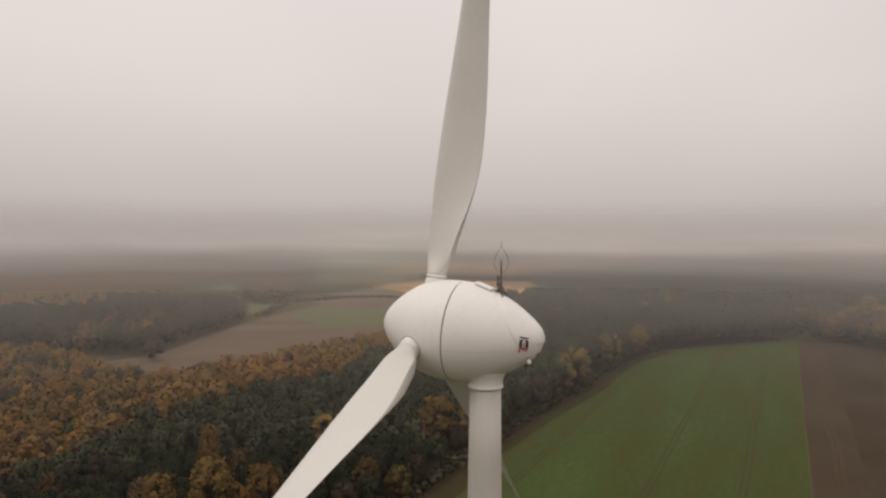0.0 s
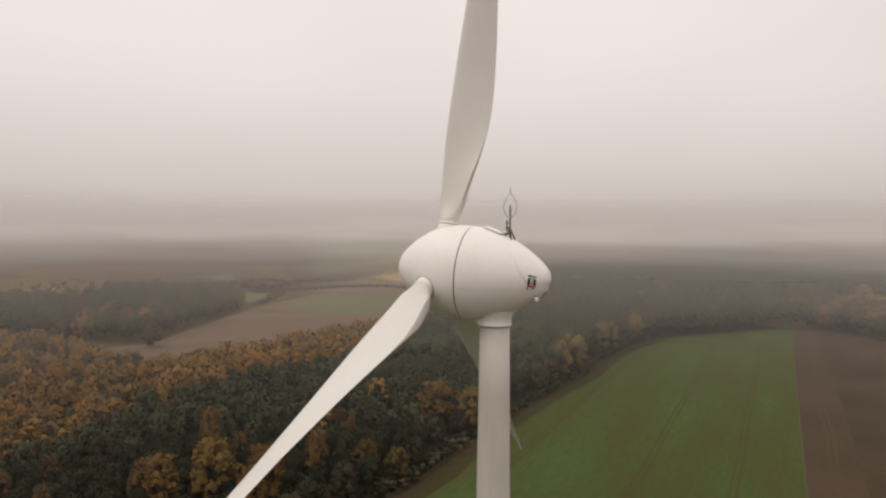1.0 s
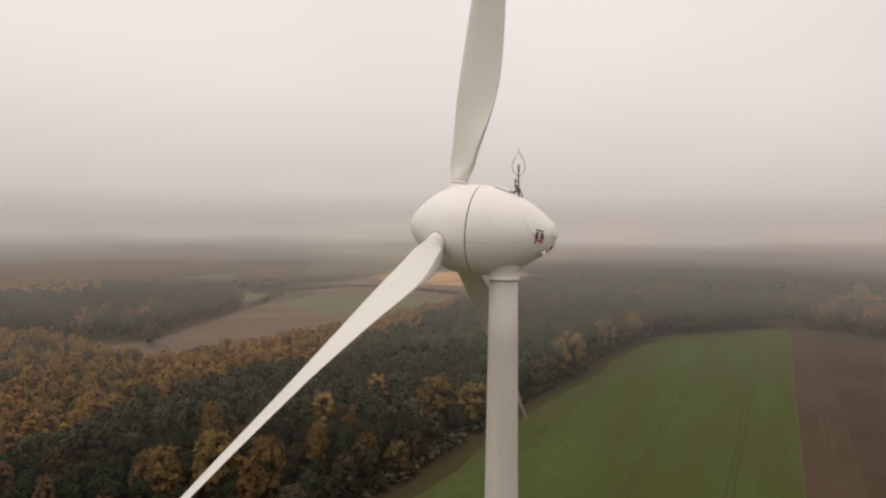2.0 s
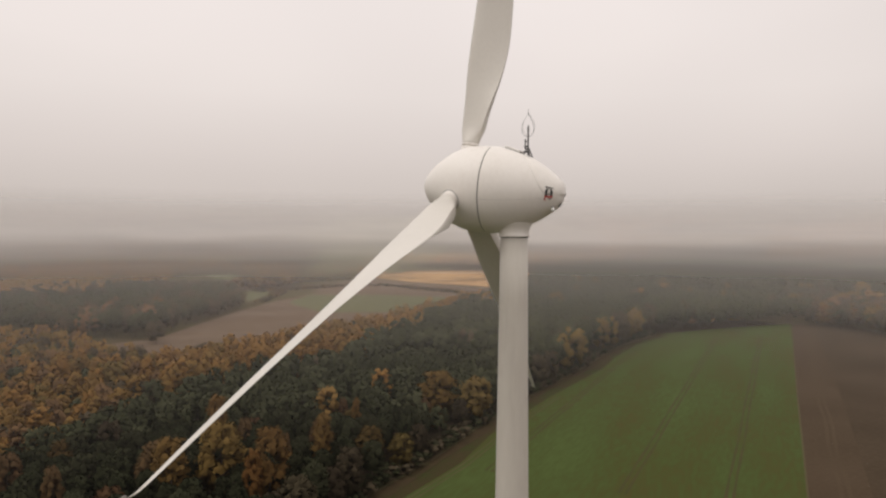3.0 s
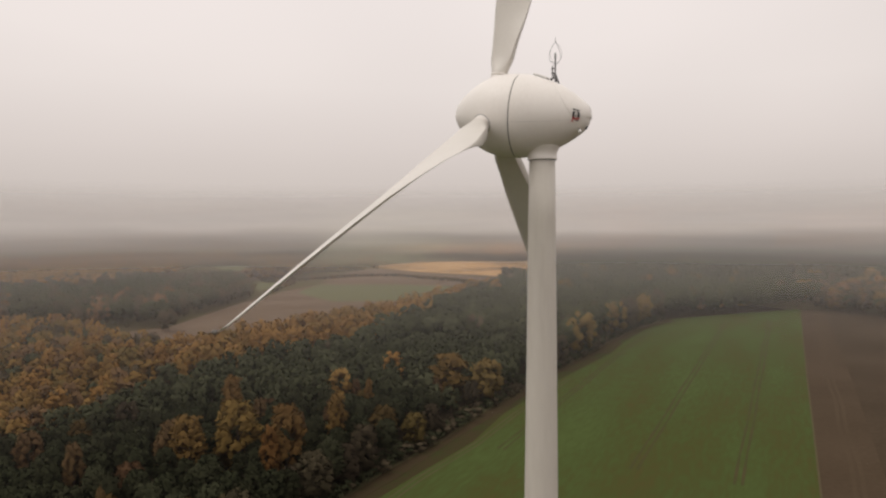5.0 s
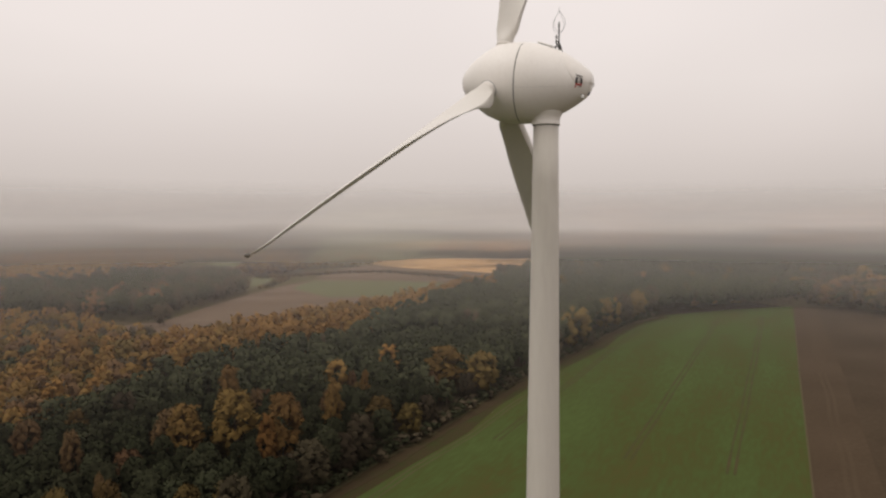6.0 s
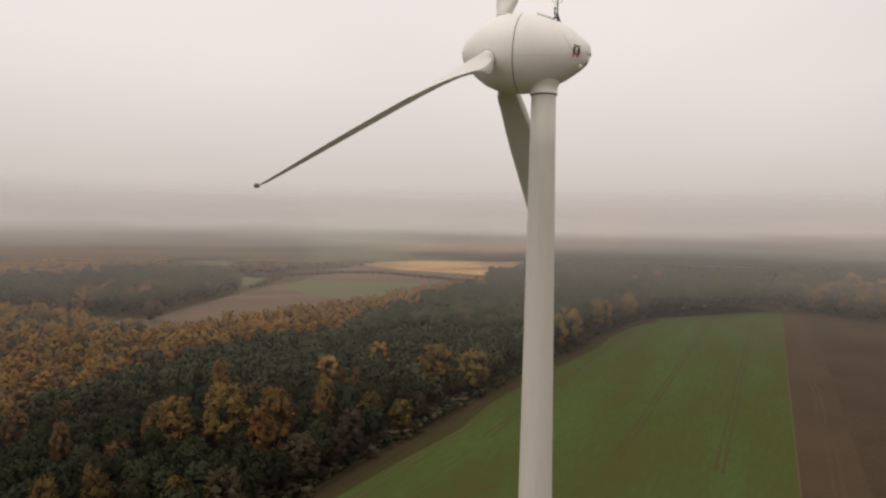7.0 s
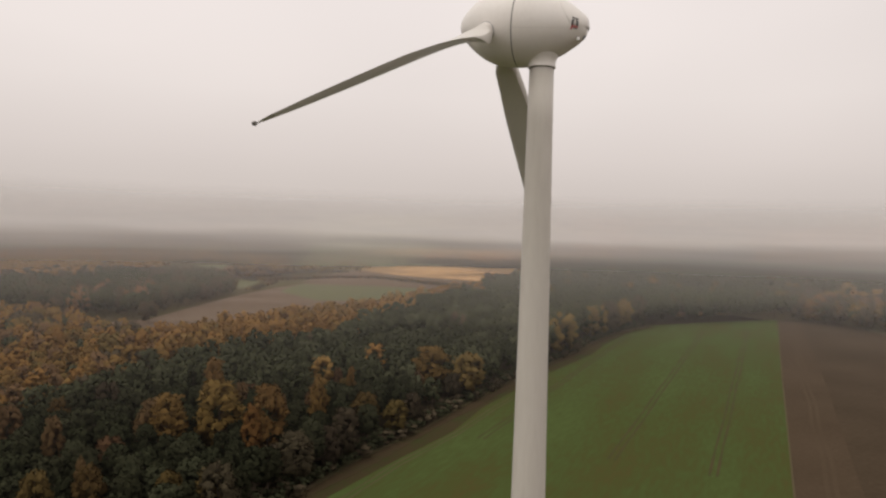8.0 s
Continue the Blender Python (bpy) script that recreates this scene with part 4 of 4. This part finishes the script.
for j in (0, 40):
    for i in range(24):
        bm.faces.new((rows_top[j][i], rows_top[j][i + 1], rows_low[j][i + 1], rows_low[j][i]))
part("tail_cowl", bm, M_GRP, nacelle, "raised white cowl over the tail")
# added grey strip stands in for the shade under the hatch
part("hatch_gasket", patch(3.18, 4.22, -11.8, 7.8, 0.08, 10, 8, 0.09), M_SEAM_SHADE, nacelle, "grey strip painted as shade under the roof hatch")
part("roof_hatch", patch(3.15, 4.25, -12, 8, 0.16, 10, 8, 0.078), M_GRP, nacelle, "raised white hatch on the roof")
part("panel_seam", patch(JOINT_S + 0.06, 6.4, 104.5, 104.8, 0.003, 30, 1, 0.02), M_SEAM_SHADE, nacelle, "fine seam along the shell")
part("tail_vent", patch(7.22, 7.36, 160, 262, 0.010, 4, 40, 0.03), M_JOINT, nacelle, "dark air slit round the lower tail")

# emblem: plain coloured shapes
EM_S, EM_A = 6.75, 94.0
def mark(s0, s1, a0, a1, mat, label=""):
    part("emblem_shape", patch(EM_S + s0, EM_S + s1, EM_A + a0, EM_A + a1, 0.064, 4, 4, 0.012), mat, nacelle, label)


mark(-0.22, 0.22, -20, -16.5, M_BLACK, "thin black bar of the emblem")
mark(-0.22, -0.09, -12, 5, M_BLACK, "dark block of the emblem")
mark(0.09, 0.22, -12, 5, M_BLACK, "dark block of the emblem")
mark(-0.14, -0.04, -14, -10, M_BLACK, "dark corner of the emblem")
mark(0.04, 0.14, -14, -10, M_BLACK, "dark corner of the emblem")
mark(-0.03, 0.03, -6, 3, M_WIRE, "grey stem of the emblem")
mark(-0.10, 0.22, 6, 10.5, M_RED, "red bar of the emblem")
mark(-0.22, -0.10, 4, 8.5, M_RED, "red bar of the emblem")
mark(-0.25, -0.18, 9, 16, M_RED, "red tail of the emblem")
mark(0.00, 0.18, 13, 15.5, M_BLACK, "small dark bar of the emblem")

# obstruction light under the tail
lp = on_shell(6.9, 140, 0.0)
out = (lp - NAC @ Vector((6.2, 0, 0.3))).normalized()
bm = bmesh.new()
rod(bm, [lp - out * 0.15, lp + out * 0.3], 0.045, 10)
part("lamp_bracket", bm, M_STEEL, nacelle, "short dark bracket")
bm = revolve([(0.0, 0.0), (0.10, 0.0), (0.125, 0.03), (0.125, 0.16), (0.10, 0.23), (0.05, 0.26), (0.0, 0.265)], 24, close=False)
bm.transform(Matrix.Translation(lp + out * 0.27 - Vector((0, 0, 0.1))))
part("obstruction_light", bm, M_LAMP, nacelle, "small white light under the tail")

# mast with lightning cage and wind sensor
mast_foot = NAC @ Vector((4.74, 0.0, prof(4.74) + 0.06))
mast = tagged(new("sensor_mast"), "dark mast with wind sensor inside a wire lightning cage")
mast.parent = turbine
mast.location = mast_foot
bm = bmesh.new()
rod(bm, [(0.0, 0, 0), (0.0, 0, 1.65)], 0.055, 10)
part("post", bm, M_STEEL, mast)
for k in range(3):
    ang = 0.4 + 2.09 * k
    bm = bmesh.new()
    rod(bm, [(0.42 * math.cos(ang), 0.42 * math.sin(ang), -0.12), (0.04 * math.cos(ang), 0.04 * math.sin(ang), 0.55)], 0.045, 8)
    part("brace", bm, M_STEEL, mast)
bm = bmesh.new()
rod(bm, [(-0.18, 0.08, 0.42), (-0.18, 0.08, 1.12)], 0.05, 8)
rod(bm, [(-0.26, 0.1, 0.62), (0.05, 0, 0.62)], 0.05, 8)
rod(bm, [(-0.26, 0.1, 0.95), (0.05, 0, 0.95)], 0.035, 8)
rod(bm, [(-0.34, 0.1, 0.2), (0.02, 0, 0.28)], 0.06, 8)
part("side_bracket", bm, M_STEEL, mast, "dark side bracket of the mast")
bm = revolve([(0, 1.62), (0.06, 1.62), (0.08, 1.7), (0.08, 1.95), (0.05, 2.0), (0.05, 2.08), (0.0, 2.1)], 16, close=False)
part("wind_sensor", bm, M_WIRE, mast, "small grey wind sensor")
for k in range(4):
    ang = 0.5 + math.pi / 2 * k
    bm = bmesh.new()
    curve = []
    for j in range(17):
        f = j / 16
        r = 0.64 * math.sin(math.pi * f ** 0.85) ** 0.85 * (1 - 0.25 * f) + 0.02
        curve.append((r * math.cos(ang), r * math.sin(ang), 1.25 + 1.6 * f))
    rod(bm, curve, 0.013, 6)
    part("cage_rod", bm, M_WIRE, mast)
bm = bmesh.new()
rod(bm, [(0, 0, 2.8), (0, 0, 3.2)], [0.022, 0.012], 6)
part("spike", bm, M_STEEL, mast)

# blades: leading and trailing edge at stations along the blade (behind the rotor, across)
STATIONS = [(4.5, -0.62, -0.30, 1.26, 0.06), (6.5, -0.61, -0.18, 1.66, -0.04), (8.5, -0.70, -0.06, 1.97, -0.40), (11.0, -0.66, 0.00, 2.11, -0.78), (15.0, -0.53, 0.09, 1.83, -1.02),
            (20.0, -0.34, 0.12, 1.34, -0.96), (26.0, -0.22, 0.14, 0.85, -0.63), (29.5, -0.01, 0.07, 0.75, -0.49), (31.6, 0.20, -0.03, 0.6, -0.32)]


def along_blade(r, col):
    """A value of the stations, softened at the joints."""
    st = np.array(STATIONS)
    return float(np.mean(np.interp(np.linspace(r - 1.0, r + 1.0, 9), st[:, 0], st[:, col])))


def blade_ring(r):
    """Section of the blade at radius r, as 28 points."""
    le = np.array([along_blade(r, 1), along_blade(r, 2)])
    te = np.array([along_blade(r, 3), along_blade(r, 4)])
    chord = te - le
    c = np.linalg.norm(chord)
    e1 = chord / c
    e2 = np.array([-e1[1], e1[0]])
    thick = c * float(np.interp(r, [4, 6, 9, 14, 22, 33], [0.48, 0.40, 0.36, 0.37, 0.40, 0.40]))
    back = float(np.interp(r, [3.3, 4.6, 6.5, 8.5, 10.5, 13], [0.30, 0.40, 0.33, 0.14, 0.03, 0.0]))   # half thickness of the blunt trailing edge
    bevel = float(np.interp(r, [3.3, 4.4, 6.0, 7.5, 9.5], [0.10, 0.16, 0.14, 0.08, 0.0]))   # slant of the blunt edge
    w = float(np.clip((r - 3.26) / 1.1, 0, 1))
    ring = []
    n = 28
    for k in range(n):
        ang = 2 * math.pi * k / n
        f = 0.5 - 0.5 * math.cos(ang)
        yt = thick * 2.6 * (0.2969 * math.sqrt(f) - 0.126 * f - 0.3516 * f * f + 0.2843 * f ** 3 - 0.1015 * f ** 4) * 2 / 2.6
        sgn = 1 if k <= n / 2 else -1
        blunt = 0.0 if k == n // 2 else back * f * f
        run = c * f
        if sgn == -1 and k != n // 2:   # this face ends short of the blunt trailing edge
            run *= 1 - bevel / c
        foil = le + e1 * run + e2 * (sgn * (yt + blunt) * (1.15 if sgn > 0 else 0.85))
        base = -math.cos(ang) * e1 * 0.60 + math.sin(ang) * e2 * 0.60 + np.array([0.24, -0.1])
        p = foil * w + base * (1 - w)
        ring.append((p[0], -p[1], r))
    return ring


def blade_mesh():
    b = bmesh.new()
    rads = [3.22, 3.4, 3.6, 3.9, 4.2, 4.6, 5.0, 5.5, 6.0, 6.6, 7.3, 8, 9, 10, 11, 12.5, 14, 16, 18, 20, 22.5, 25, 27.5, 29.5, 30.6, 31.3, 31.8]
    rings = [[b.verts.new(p) for p in blade_ring(r)] for r in rads]
    for p, q in zip(rings, rings[1:]):
        for k in range(28):
            b.faces.new((p[k], p[(k + 1) % 28], q[(k + 1) % 28], q[k]))
    b.faces.new(rings[0])
    b.faces.new(rings[-1])
    for p, q in zip(rings[4:16], rings[5:17]):
        for k in (13, 15):
            b.edges.get((p[k], q[k])).smooth = False
    return b


def tip_mesh():
    """The blade's end: a short hook that narrows and ends in a small rounded knob."""
    b = bmesh.new()
    end = blade_ring(31.8)
    cx, cy = sum(p[0] for p in end) / 28, sum(p[1] for p in end) / 28
    rings = []
    for k in range(9):
        f = k / 8
        tx, ty = cx + (0.03 - cx) * f ** 1.6, cy + (0.0 - cy) * f ** 1.6
        g = 1 - 0.7 * f
        rings.append([b.verts.new((tx + (p[0] - cx) * g, ty + (p[1] - cy) * g, 31.8 + 0.3 * math.sin(f * math.pi / 2))) for p in end])
    for p, q in zip(rings, rings[1:]):
        for k in range(28):
            b.faces.new((p[k], p[(k + 1) % 28], q[(k + 1) % 28], q[k]))
    b.faces.new(rings[-1])
    return b


def knob_mesh():
    b = bmesh.new()
    bmesh.ops.create_uvsphere(b, u_segments=20, v_segments=12, radius=1.0, matrix=Matrix.Translation((-0.02, 0.0, 32.13)) @ Matrix.Diagonal((0.135, 0.10, 0.115, 1)))
    return b


for k in range(3):
    m = NAC @ Matrix.Rotation(radians(ROTOR + 120 * k), 4, "X")
    bm = blade_mesh()
    bm.transform(m)
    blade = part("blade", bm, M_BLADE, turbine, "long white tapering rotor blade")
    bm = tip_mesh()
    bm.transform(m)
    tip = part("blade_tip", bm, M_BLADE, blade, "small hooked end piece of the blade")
    bm = knob_mesh()
    bm.transform(m)
    part("tip_knob", bm, M_KNOB, tip, "small grey knob painted dark like its shaded underside")
    # grey ring on the spinner, painted as the collar's soft shade
    bm = bmesh.new()
    rings = []
    for rho in (0.64, 0.74):
        ring = []
        for q in range(48):
            gx, gy = rho * math.cos(q * math.pi / 24), rho * math.sin(q * math.pi / 24)
            ring.append(bm.verts.new((gx, gy, math.sqrt(max(0.1, (prof(gx + 0.24) + 0.012) ** 2 - (gy + 0.1) ** 2)))))
        rings.append(ring)
    for q in range(48):
        bm.faces.new((rings[0][q], rings[0][(q + 1) % 48], rings[1][(q + 1) % 48], rings[1][q]))
    bm.transform(m @ Matrix.Translation((0.24, 0.1, 0)))
    part("root_gap", bm, M_SEAM_SHADE, spinner, "grey ring painted as soft shade round the blade's root")
    bm = revolve([(0.67, 2.1), (0.66, 2.92), (0.63, 2.99), (0.60, 3.02), (0.50, 3.02)], 48, close=False)
    bm.transform(m @ Matrix.Translation((0.24, 0.1, 0)))
    part("root_collar", bm, M_GRP, spinner, "white collar round the blade's root")
    bm = revolve([(0.4, 2.98), (0.55, 2.98), (0.55, 3.08), (0.62, 3.09), (0.64, 3.12), (0.64, 3.22), (0.62, 3.25), (0.50, 3.25)], 48, close=False)
    bm.transform(m @ Matrix.Translation((0.24, 0.1, 0)))
    part("root_flange", bm, M_GRP, blade, "pale flange at the blade's root")
